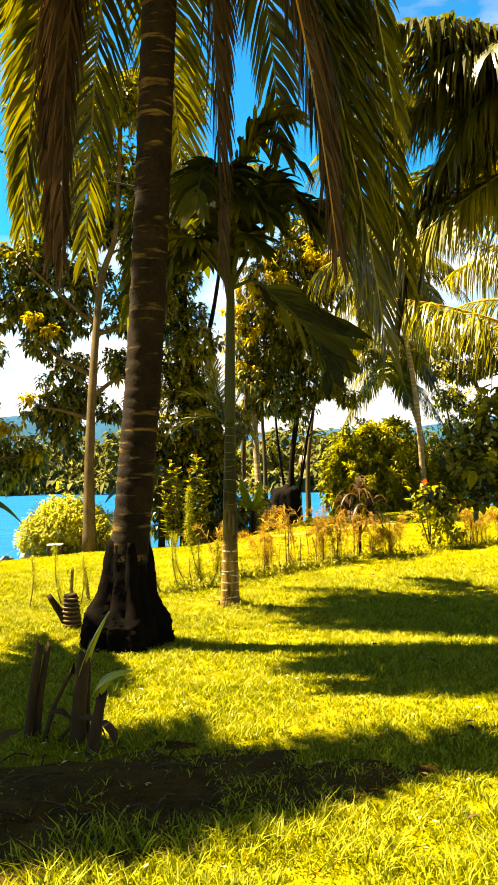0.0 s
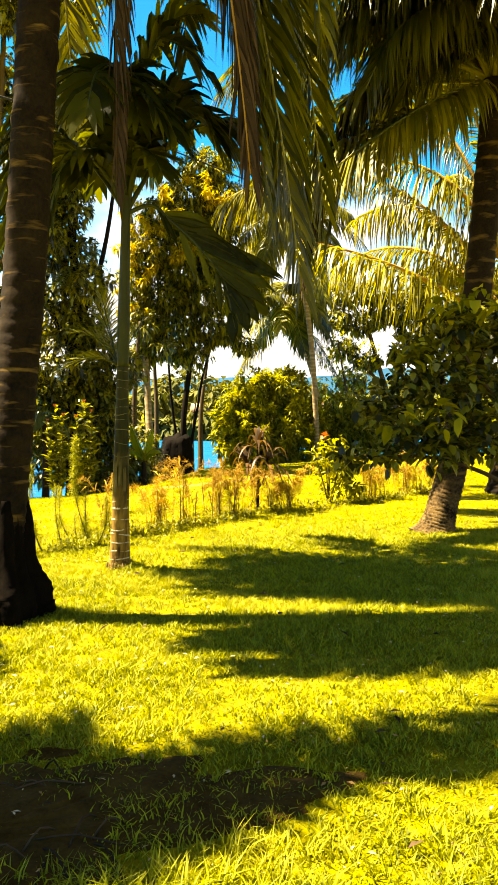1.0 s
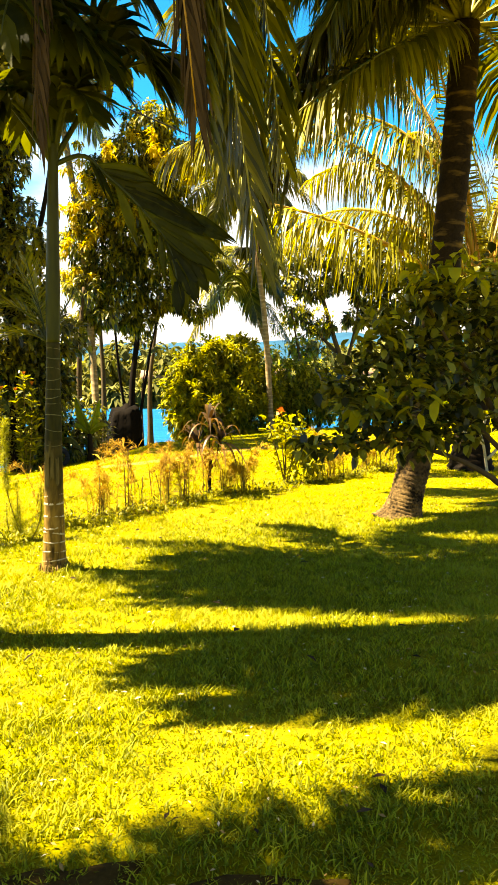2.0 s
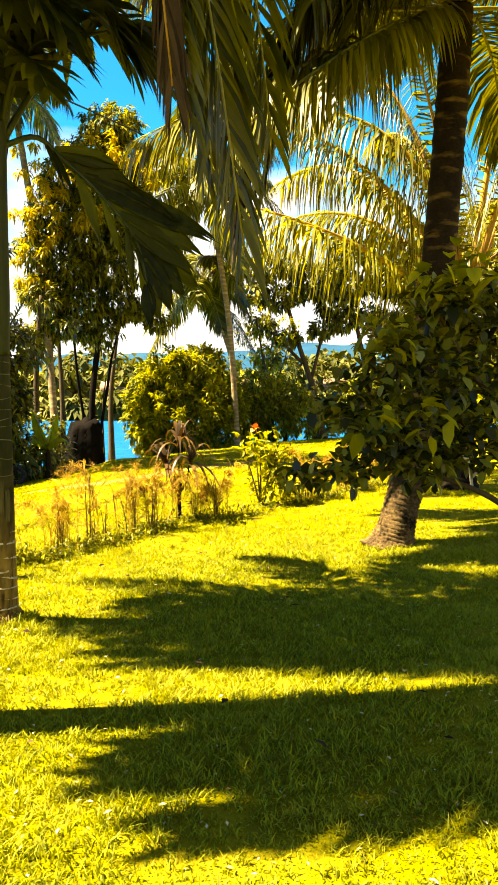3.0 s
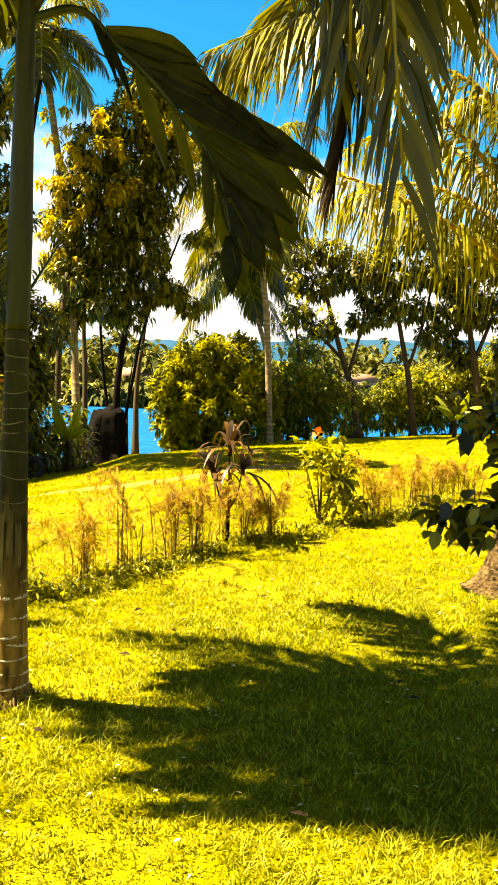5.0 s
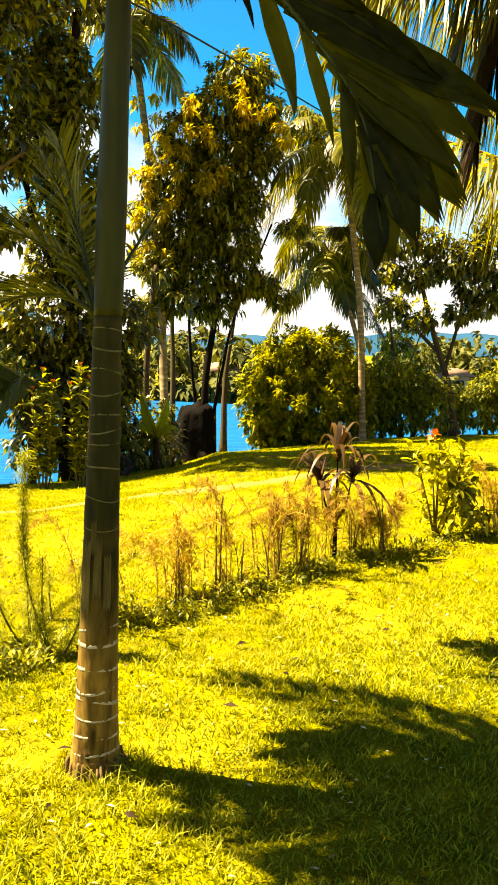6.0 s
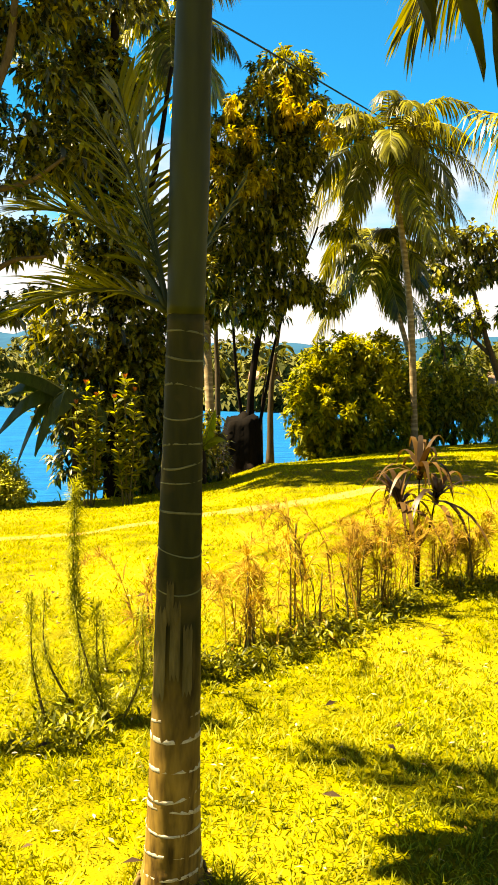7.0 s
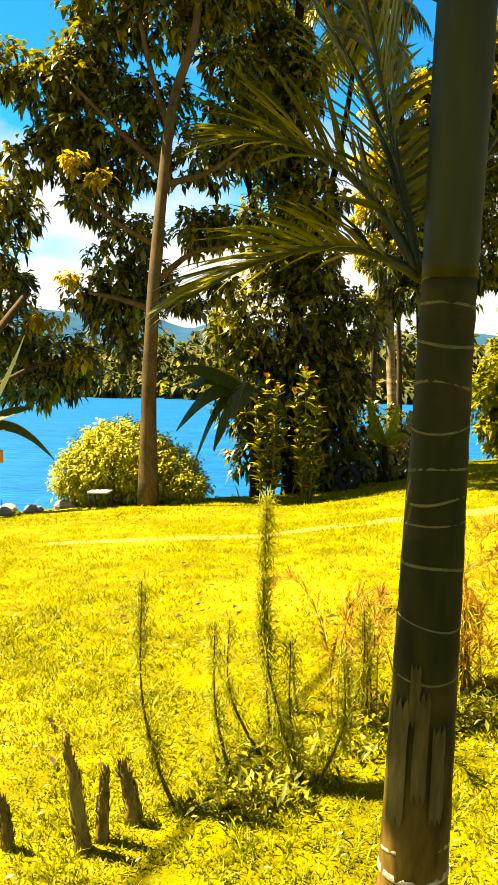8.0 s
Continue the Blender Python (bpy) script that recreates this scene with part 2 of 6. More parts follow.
M_YOUNG = material("young_yellow_leaves", (0.38, 0.27, 0.010), (0.74, 0.60, 0.025), 2.0, 0.5, 0.0, 0.2, island=0.6, lucent=0.5, glow_tint=(1.15, 1.05, 0.4))
M_RED = material("red_leaf_tips", (0.30, 0.07, 0.012), (0.55, 0.17, 0.03), 3.0, 0.5, 0.0, 0.3, island=0.5, lucent=0.2, glow_tint=(1.2, 1, 0.6))
# lit copy of broad_palm_leaflets: the sunlight is in this brighter colour
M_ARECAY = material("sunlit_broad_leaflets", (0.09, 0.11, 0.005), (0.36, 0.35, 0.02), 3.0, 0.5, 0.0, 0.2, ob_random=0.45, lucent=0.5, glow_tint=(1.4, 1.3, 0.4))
M_BANANA = material("banana_leaf", (0.03, 0.042, 0.003), (0.10, 0.115, 0.008), 3.0, 0.55, 0.15, 0.25, stretch=(6, 1, 1), lucent=0.3, glow_tint=(1.8, 1.7, 0.4))
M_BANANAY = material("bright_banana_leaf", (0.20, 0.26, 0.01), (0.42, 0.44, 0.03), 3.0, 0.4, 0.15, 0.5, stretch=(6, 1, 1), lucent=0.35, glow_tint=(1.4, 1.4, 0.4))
M_STRAW = material("dry_straw", (0.32, 0.19, 0.016), (0.62, 0.44, 0.05), 3.0, 0.8, 0.0, 0.12, island=0.6, lucent=0.3, glow_tint=(1.2, 1.0, 0.5))
M_STRAWB = material("brown_dry_plume", (0.20, 0.105, 0.012), (0.44, 0.27, 0.03), 3.0, 0.8, 0.0, 0.12, island=0.6, lucent=0.25, glow_tint=(1.2, 1.0, 0.5))
M_STEM = material("weed_stem", (0.07, 0.05, 0.012), (0.2, 0.15, 0.04), 8.0, 0.85, 0.3, 0.2)
M_FEATHER = material("feathery_weed_leaf", (0.20, 0.22, 0.010), (0.50, 0.48, 0.035), 4.0, 0.6, 0.0, 0.2, island=0.5, lucent=0.45, glow_tint=(1.2, 1.15, 0.5))
M_MAUVE = material("bronze_cordyline_leaf", (0.035, 0.019, 0.006), (0.16, 0.085, 0.02), 3.0, 0.45, 0.0, 0.3, island=0.6, lucent=0.3, glow_tint=(1.4, 1.1, 0.5))
M_FLOWER = material("orange_flower", (0.75, 0.12, 0.02), (0.85, 0.25, 0.04), 8.0, 0.5, 0.0, 0.3, lucent=0.2, glow_tint=(1.1, 1, 0.8))
M_CUT = material("cut_stem_sheath", (0.014, 0.007, 0.002), (0.085, 0.046, 0.014), 7.0, 0.85, 0.6, 0.15, stretch=(1, 1, 0.2))
M_STUBS = material("shaggy_stub", (0.10, 0.075, 0.016), (0.36, 0.27, 0.06), 12.0, 0.95, 1.0, 0.1, stretch=(1, 1, 0.25))
M_BLACK = material("black_rubber", (0.012, 0.012, 0.012), (0.03, 0.03, 0.03), 10, 0.8, 0.3, 0.3)
M_WHITE = material("white_paint", (0.66, 0.64, 0.58), (0.8, 0.79, 0.74), 8, 0.6, 0.15, 0.3)
M_STONE = material("shore_stone", (0.20, 0.18, 0.15), (0.42, 0.39, 0.33), 5, 0.9, 0.7, 0.2, ob_random=0.4)
M_ORANGE = material("orange_board", (0.75, 0.22, 0.02), (0.85, 0.34, 0.04), 6, 0.6, 0.1, 0.3)
M_ROOF = material("rusty_sheet_roof", (0.25, 0.12, 0.06), (0.45, 0.3, 0.2), 2, 0.7, 0.3, 0.3)
M_WALL = material("pale_board_wall", (0.42, 0.36, 0.26), (0.62, 0.56, 0.44), 2, 0.8, 0.3, 0.2)
# distance haze is mixed into the hills' blue base colour
M_HILL = material("hazy_wooded_hill", (0.008, 0.050, 0.105), (0.020, 0.088, 0.165), 0.004, 0.95, 0.0, 0.05, fine=8)
M_FARLEAF = material("far_shore_leaves", (0.058, 0.068, 0.014), (0.18, 0.172, 0.042), 0.3, 0.8, 0.0, 0.1, island=0.6, lucent=0.2)


# ---- mesh helpers ----
def tri_mesh(name, verts, tris, smooth=False):
    verts, tris = np.asarray(verts, np.float32), np.asarray(tris, np.int32)
    me = bpy.data.meshes.new(name)
    me.vertices.add(len(verts))
    me.vertices.foreach_set("co", verts.ravel())
    me.loops.add(tris.size)
    me.loops.foreach_set("vertex_index", tris.ravel())
    me.polygons.add(len(tris))
    me.polygons.foreach_set("loop_start", np.arange(0, tris.size, 3, dtype=np.int32))
    me.polygons.foreach_set("loop_total", np.full(len(tris), 3, np.int32))
    if smooth:
        me.polygons.foreach_set("use_smooth", np.ones(len(tris), bool))
    me.update(calc_edges=True)
    return me


def link(name, geo, mat, parent=None, label="", smooth=False):
    """Links verts and triangles as one mesh object, under a thing or a part."""
    me = tri_mesh(name, geo[0], geo[1], smooth)
    me.materials.append(mat)
    ob = new(name, me)
    if parent is not None:
        ob.parent = parent
    if label:
        ob["label"] = label
    return ob


def thing(name, label, category, group="", kind=""):
    return tagged(new(name), label, category, group, kind)


def join(*geos):
    v, f, n = [], [], 0
    for gv, gf in geos:
        gv, gf = np.asarray(gv, float).reshape(-1, 3), np.asarray(gf, int).reshape(-1, 3)
        v.append(gv), f.append(gf + n)
        n += len(gv)
    return np.concatenate(v), np.concatenate(f)


def curve(points, n):
    """Catmull-Rom through the points, n samples."""
    p = [np.array(q, float) for q in points]
    p = [2 * p[0] - p[1]] + p + [2 * p[-1] - p[-2]]
    out = []
    for u in np.linspace(0, len(p) - 3 - 1e-6, n):
        i, t = int(u), u - int(u)
        a, b, c, d = p[i:i + 4]
        out.append(0.5 * (2 * b + (c - a) * t + (2 * a - 5 * b + 4 * c - d) * t * t + (3 * b - a - 3 * c + d) * t ** 3))
    return np.array(out)


def tube(path, radii, sides=10, lump=0.0, rng=None):
    path = np.asarray(path, float)
    n = len(path)
    radii = np.full(n, radii) if np.isscalar(radii) else np.asarray(radii, float)
    tang = np.gradient(path, axis=0)
    tang /= np.linalg.norm(tang, axis=1)[:, None] + 1e-9
    ref = np.array((1.0, 0.0, 0.0)) if abs(tang[:, 0]).mean() < 0.7 else np.array((0.0, 1.0, 0.0))
    u = np.cross(tang, ref)
    u /= np.linalg.norm(u, axis=1)[:, None] + 1e-9
    w = np.cross(tang, u)
    ang = np.linspace(0, 2 * math.pi, sides, endpoint=False)
    rr = radii[:, None] * np.ones((1, sides))
    if lump:
        rr = rr * (1 + lump * (rng.random((n, sides)) - 0.5))
    v = path[:, None, :] + rr[:, :, None] * (np.cos(ang)[None, :, None] * u[:, None, :] + np.sin(ang)[None, :, None] * w[:, None, :])
    v = np.concatenate([v.reshape(-1, 3), path[:1], path[-1:]])
    f = []
    for i in range(n - 1):
        for j in range(sides):
            a, b, c, d = i * sides + j, i * sides + (j + 1) % sides, (i + 1) * sides + (j + 1) % sides, (i + 1) * sides + j
            f += [(a, b, c), (a, c, d)]
    for j in range(sides):
        f.append((n * sides, (j + 1) % sides, j))
        f.append((n * sides + 1, (n - 1) * sides + j, (n - 1) * sides + (j + 1) % sides))
    return v, np.array(f)


def unit(a):
    return a / (np.linalg.norm(a, axis=-1, keepdims=True) + 1e-9)


def leaves(pos, way, length, width, rng, droop=0.35, fold=0.18, up=None, oval=False):
    """Folded, drooping leaves: pointed ones of four triangles, or oval ones of eight."""
    n = len(pos)
    way = unit(way)
    if up is None:
        up = np.tile((0.0, 0.0, 1.0), (n, 1)) + 0.7 * (rng.random((n, 3)) - 0.5)
    side = unit(np.cross(way, up))
    nrm = np.cross(side, way)
    L, W = length[:, None], width[:, None]
    down = np.array((0, 0, -1.0)) * droop
    tip = pos + way * L * 0.92 + down * L * 0.85
    if oval:
        a, b = pos + way * L * 0.28 + down * L * 0.08, pos + way * L * 0.66 + down * L * 0.42
        v = np.stack([pos, a + side * W * 0.46 + nrm * W * fold, a, a - side * W * 0.46 + nrm * W * fold,
                      b + side * W * 0.42 + nrm * W * fold, b, b - side * W * 0.42 + nrm * W * fold, tip], 1).reshape(-1, 3)
        k = np.arange(n)[:, None, None] * 8
        return v, (k + np.array([[0, 1, 2], [0, 2, 3], [1, 4, 5], [1, 5, 2], [2, 5, 6], [2, 6, 3], [4, 7, 5], [5, 7, 6]])[None]).reshape(-1, 3)
    mid = pos + way * L * 0.45 + down * L * 0.2
    v = np.stack([pos, mid + side * W * 0.5 + nrm * W * fold, mid, mid - side * W * 0.5 + nrm * W * fold, tip], 1).reshape(-1, 3)
    k = np.arange(n)[:, None, None] * 5
    return v, (k + np.array([[0, 1, 2], [0, 2, 3], [1, 4, 2], [2, 4, 3]])[None]).reshape(-1, 3)


def crown(clumps, rng, size=0.2, width=0.3, whorl=7, droop=0.6, density=60.0, shell=0.55, oval=False):
    """Leaf whorls in ellipsoids (x, y, z, rx, ry, rz): the outer part fuller than the heart."""
    geos = []
    for x, y, z, rx, ry, rz in clumps:
        k = max(6, int(density * (rx * ry + rx * rz + ry * rz)))
        d = unit(rng.normal(size=(k, 3)))
        r = shell + (1.08 - shell) * rng.random((k, 1)) ** 0.8
        r = r * (0.85 + 0.3 * rng.random((k, 1)))
        c = np.array((x, y, z)) + d * r * np.array((rx, ry, rz))
        cc = np.repeat(c, whorl, 0)
        way = np.repeat(d, whorl, 0) * 0.6 + rng.normal(size=(k * whorl, 3)) * 0.8
        way[:, 2] -= droop * 0.5
        ln = size * (0.65 + 0.7 * rng.random(k * whorl))
        geos.append(leaves(cc + 0.03 * rng.normal(size=cc.shape), way, ln, ln * width, rng, droop, oval=oval))
    return join(*geos)


def bezier(p0, p1, p2, n):
    t = np.linspace(0, 1, n)[:, None]
    return (1 - t) ** 2 * np.array(p0) + 2 * t * (1 - t) * np.array(p1) + t * t * np.array(p2)


def frond(p0, p1, p2, rng, pairs=75, leaf=0.7, width=0.035, hang=0.55, bare=0.14, thick=0.022, spread=0.9, ragged=0.15):
    """A feather frond along a curve: its stalk, and its leaflets."""
    ctr = bezier(p0, p1, p2, 16)
    rad = thick * (1 - 0.85 * np.linspace(0, 1, 16)) + 0.002
    stalk = tube(ctr, rad, 6)
    s = np.repeat(np.linspace(bare, 0.995, pairs), 2) + rng.normal(size=pairs * 2) * 0.004
    s = np.clip(s, 0, 1)
    sgn = np.tile((1.0, -1.0), pairs)
    t = s[:, None]
    a, b, c = np.array(p0), np.array(p1), np.array(p2)
    p = (1 - t) ** 2 * a + 2 * t * (1 - t) * b + t * t * c
    tg = unit(2 * (1 - t) * (b - a) + 2 * t * (c - b))
    side = np.cross(tg, np.array((0, 0, 1.0)))
    flat = np.linalg.norm(side, axis=1, keepdims=True)
    ref = np.cross(c - a, np.array((0.05, 0.02, 1.0)))
    side = unit(side * (flat > 0.05) + ref * (flat <= 0.05) * 0.2)
    nrm = np.cross(side, tg)
    fwd = 0.35 + 0.9 * t ** 2
    d0 = unit(side * sgn[:, None] * spread + tg * fwd + nrm * 0.22 + 0.10 * rng.normal(size=p.shape))
    prof = (0.45 + 0.55 * np.sin(np.clip((s - bare) / (1 - bare), 0, 1) * 2.3 + 0.45)) * (1 - 0.45 * s ** 4)
    L = (leaf * prof * (1 - ragged * rng.random(len(s))))[:, None]
    wd = unit(tg - d0 * (tg * d0).sum(1, keepdims=True))
    W = width * (0.8 + 0.4 * rng.random(len(s)))[:, None]
    hg = hang * (0.7 + 0.6 * rng.random(len(s)))[:, None]
    dn = np.array((0, 0, -1.0))

    def at(u):
        return p + L * (d0 * u * (1 - 0.25 * hg * u) + dn * hg * u * u)
    m1, m2, tip = at(0.4), at(0.75), at(1.0)
    v = np.stack([p - wd * W * 0.3, p + wd * W * 0.3, m1 - wd * W * 0.5, m1 + wd * W * 0.5, m2 - wd * W * 0.35, m2 + wd * W * 0.35, tip], 1).reshape(-1, 3)
    k = np.arange(len(s))[:, None, None] * 7
    f = (k + np.array([[0, 1, 3], [0, 3, 2], [2, 3, 5], [2, 5, 4], [4, 5, 6]])[None]).reshape(-1, 3)
    return stalk, (v, f)


# ---- ground ----
SHORE = [(-300, 14.0), (-60, 15.0), (-12, 17.2), (-5.7, 17.7), (-3.7, 18.9), (-1.4, 20.2), (0.3, 23.4), (1.4, 26.7), (4, 27.9), (8, 29.6), (13, 31.8), (40, 38), (300, 60)]


def shore_y(x):
    return np.interp(x, [p[0] for p in SHORE], [p[1] for p in SHORE])


def far_y(x):
    return np.interp(np.asarray(x, float), [-400, -60, -18, 3, 12, 30, 400], [90, 72, 66, 58, 56, 57, 80])


def height(x, y):
    x, y = np.asarray(x, float), np.asarray(y, float)
    d = shore_y(x) - y
    t = np.clip(1 - d / 9.0, 0, 1)
    lawn = -0.72 * t ** 1.15 - 0.32 * t ** 1.3 * np.exp(-((x - 1.8) / 2.5) ** 2) + 0.015 * np.sin(x * 1.3 + 0.7 * y) + 0.012 * np.sin(y * 1.9 - x * 0.6)
    bank = np.clip(-d / 0.9, 0, 1)
    z = lawn * (1 - bank) + -2.4 * bank
    f = np.clip((y - far_y(x)) / 5.0, 0, 1)
    return z * (1 - f) + f * (-0.3 + np.clip(y - 80, 0, 1500) * 0.012)


def gz(x, y):
    return float(height(x, y))


def axis(lo, a, b, hi, step, grow=1.35):
    mid = list(np.arange(a, b, step))
    up, s = [b], step
    while up[-1] < hi:
        s *= grow
        up.append(up[-1] + s)
    dn, s = [a - step], step
    while dn[-1] > lo:
        s *= grow
        dn.append(dn[-1] - s)
    return np.array(dn[::-1] + mid + up)


gx, gy = axis(-3000, -14, 18, 3000, 0.3), axis(-3000, -4, 34, 3000, 0.3)
GX, GY = np.meshgrid(gx, gy)
GZ = height(GX, GY)
nx, ny = len(gx), len(gy)
idx = np.arange(nx * ny).reshape(ny, nx)
quads = np.stack([idx[:-1, :-1], idx[:-1, 1:], idx[1:, 1:], idx[1:, :-1]], -1).reshape(-1, 4)
ground_geo = (np.stack([GX, GY, GZ], -1).reshape(-1, 3), np.concatenate([quads[:, [0, 1, 2]], quads[:, [0, 2, 3]]]))
ground = link("ground", ground_geo, M_SOIL, None, "sunlit yellow-green lawn sloping down to the lake shore", smooth=True)
tagged(ground, category="lawn", kind="structure")

wv = [(-900, 12, -1.3), (900, 12, -1.3), (900, 130, -1.3), (-900, 130, -1.3)]
water = link("water", (wv, [(0, 1, 2), (0, 2, 3)]), M_WATER, None, "bright blue rippled lake water below the lawn")
tagged(water, category="lake", kind="structure")

# hills far over the lake
rng = np.random.default_rng(5)
hx = np.linspace(-1500, 1500, 160)
ridge = 44 + 60 * np.exp(-((hx + 640) / 150) ** 2) + 44 * np.exp(-((hx + 440) / 90) ** 2) + 38 * np.exp(-((hx + 240) / 80) ** 2) + 26 * np.exp(-((hx - 700) / 420) ** 2) + 5 * np.sin(hx / 60) + 3 * np.sin(hx / 23)
prof = [(0, 0.0), (120, 0.45), (260, 0.85), (380, 1.0), (650, 0.0)]
hv = np.array([[(x, 1120 + dy + 12 * math.sin(x / 37 + k), h * q - 4) for x, h in zip(hx, ridge)] for k, (dy, q) in enumerate(prof)])
hi = np.arange(hv.shape[0] * hv.shape[1]).reshape(hv.shape[:2])
hq = np.stack([hi[:-1, :-1], hi[:-1, 1:], hi[1:, 1:], hi[1:, :-1]], -1).reshape(-1, 4)
hills = link("backdrop_hills", (hv.reshape(-1, 3), np.concatenate([hq[:, [0, 1, 2]], hq[:, [0, 2, 3]]])), M_HILL, None, "haze-blue wooded hills far across the lake", smooth=True)
tagged(hills, category="hills", kind="structure")

# woods on the far shore
rng = np.random.default_rng(6)
cl = []
for i in range(150):
    x = rng.uniform(-75, 75)
    y = float(far_y(x)) + rng.uniform(3, 22)
    h = rng.uniform(1.2, 2.6)
    cl.append((x, y, -0.6 + h * 0.8 + (y - float(far_y(x))) * 0.05, rng.uniform(1.4, 3.0), 1.5, h))
for i in range(130):
    x = rng.uniform(-80, 80)
    h = rng.uniform(.5, 1.1)
    cl.append((x, float(far_y(x)) + rng.uniform(0.6, 3.0), -1.0 + h * .8, rng.uniform(1.0, 2.2), .8, h))
far_wood = link("far_shore_woods", crown(cl, rng, size=0.75, width=0.6, whorl=6, density=4.2), M_FARLEAF, None, "low green woods along the far shore")
tagged(far_wood, category="woods", kind="stuff")


# ---- palms ----
def palm_trunk(path, radius, rings, rng, swell=0.04, sides=16, n=90):
    """A trunk whose leaf scars step in and out."""
    p = curve(path, n)
    s = np.linspace(0, 1, n)
    r = np.array([radius(u) for u in s])
    step = np.where(np.arange(n) % rings == 0, 1 + swell, 1 - swell * 0.6 * ((np.arange(n) % rings) / rings))
    return tube(p, r * step, sides, 0.05, rng)


def add_frond(palm, p0, p1, p2, rng, leaf_mat=None, stalk_mat=None, label="", broad=False, **kw):
    st, lf = frond(p0, p1, p2, rng, **kw)
    ob = link("frond", st, stalk_mat or M_RACHIS, palm, label)
    if broad:
        for k in range(len(lf[0]) // 7):
            link("leaflet", (lf[0][k * 7:k * 7 + 7], lf[1][:5]), leaf_mat or M_FROND, ob)
    else:
        tagged(link("foliage", lf, leaf_mat or M_FROND, ob), kind="stuff")
    return ob


def ring_of_fronds(palm, top, count, rng, length, mats, lift=(0.1, 1.2), skip=None, **kw):
    """Fronds all round a crown, the older ones lower and hanging."""
    for i in range(count):
        az = i * 2.39996 + rng.uniform(-0.2, 0.2)
        el = lift[0] + (lift[1] - lift[0]) * ((i + 0.5) / count)
        if skip and skip(az % (2 * math.pi), el):
            continue
        L = length * rng.uniform(0.85, 1.1)
        dx, dy = math.cos(az), math.sin(az)
        p0 = np.array(top) + np.array((dx, dy, 0)) * 0.08
        p1 = p0 + L * 0.55 * np.array((dx * math.cos(el), dy * math.cos(el), math.sin(el)))
        p2 = p0 + L * np.array((dx * (0.55 + 0.25 * math.cos(el)), dy * (0.55 + 0.25 * math.cos(el)), math.sin(el) * 0.75 - 0.42))
        add_frond(palm, p0, p1, p2, rng, mats[i % len(mats)], **kw)


# coconut palm with the flared dark foot
rng = np.random.default_rng(11)
palm = thing("coconut_palm", "tall coconut palm with ringed brown trunk and flared dark foot", "palm tree", "garden palms")
P1 = [(-1.02, 6.25, -0.05), (-0.99, 6.23, 0.3), (-0.96, 6.2, 0.65), (-0.87, 6.2, 1.5), (-0.79, 6.2, 2.35), (-0.67, 6.2, 4.1), (-0.56, 6.2, 6.0), (-0.5, 6.2, 7.1)]
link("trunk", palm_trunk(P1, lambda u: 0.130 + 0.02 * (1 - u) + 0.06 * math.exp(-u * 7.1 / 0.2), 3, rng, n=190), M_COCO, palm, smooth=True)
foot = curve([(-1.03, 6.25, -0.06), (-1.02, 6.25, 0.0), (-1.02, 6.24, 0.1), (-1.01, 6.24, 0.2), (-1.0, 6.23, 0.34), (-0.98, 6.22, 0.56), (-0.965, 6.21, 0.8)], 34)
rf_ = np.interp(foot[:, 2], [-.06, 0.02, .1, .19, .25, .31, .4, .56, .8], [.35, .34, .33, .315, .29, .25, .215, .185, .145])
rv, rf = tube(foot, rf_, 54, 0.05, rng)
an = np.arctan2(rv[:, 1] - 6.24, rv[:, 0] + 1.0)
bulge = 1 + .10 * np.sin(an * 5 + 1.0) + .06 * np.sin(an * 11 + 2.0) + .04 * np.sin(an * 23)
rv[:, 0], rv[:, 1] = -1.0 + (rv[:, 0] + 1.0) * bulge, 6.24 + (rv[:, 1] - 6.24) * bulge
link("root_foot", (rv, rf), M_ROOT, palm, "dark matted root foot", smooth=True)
T1 = (-0.5, 6.2, 7.1)
ring_of_fronds(palm, T1, 12, rng, 3.4, [M_FROND], lift=(-0.1, 1.2), skip=lambda az, el: 2.75 < az < 3.4, pairs=85, leaf=0.8, hang=0.5, width=0.058)
# fronds that hang down round the trunk
add_frond(palm, T1, (0.55, 6.2, 6.4), (1.12, 6.5, 2.25), rng, M_FROND, pairs=140, leaf=0.8, hang=0.45, width=0.034, spread=0.7)
add_frond(palm, T1, (0.35, 5.9, 6.5), (0.72, 6.3, 3.0), rng, M_DEAD, M_PETIOLE, "dry hanging frond", pairs=150, leaf=0.6, hang=0.8, spread=0.5, width=.032)
add_frond(palm, T1, (0.9, 6.6, 6.7), (1.0, 6.75, 2.7), rng, M_FROND, pairs=100, leaf=0.75, hang=0.5)
add_frond(palm, T1, (-0.15, 6.7, 6.8), (-0.2, 6.55, 2.95), rng, M_DEAD, M_DEAD, "dry brown hanging frond", pairs=170, leaf=0.5, hang=1.0, spread=0.35, width=.03)
add_frond(palm, T1, (-1.55, 6.9, 6.9), (-1.6, 7.0, 3.2), rng, M_DEAD, M_DEAD, "dry brown hanging frond", pairs=170, leaf=0.55, hang=0.9, spread=0.45, width=.032)
add_frond(palm, T1, (-1.6, 6.8, 7.2), (-1.75, 7.2, 3.3), rng, M_DEAD, M_DEAD, "dry brown hanging frond", pairs=170, leaf=0.55, hang=0.9, spread=0.45, width=.032)
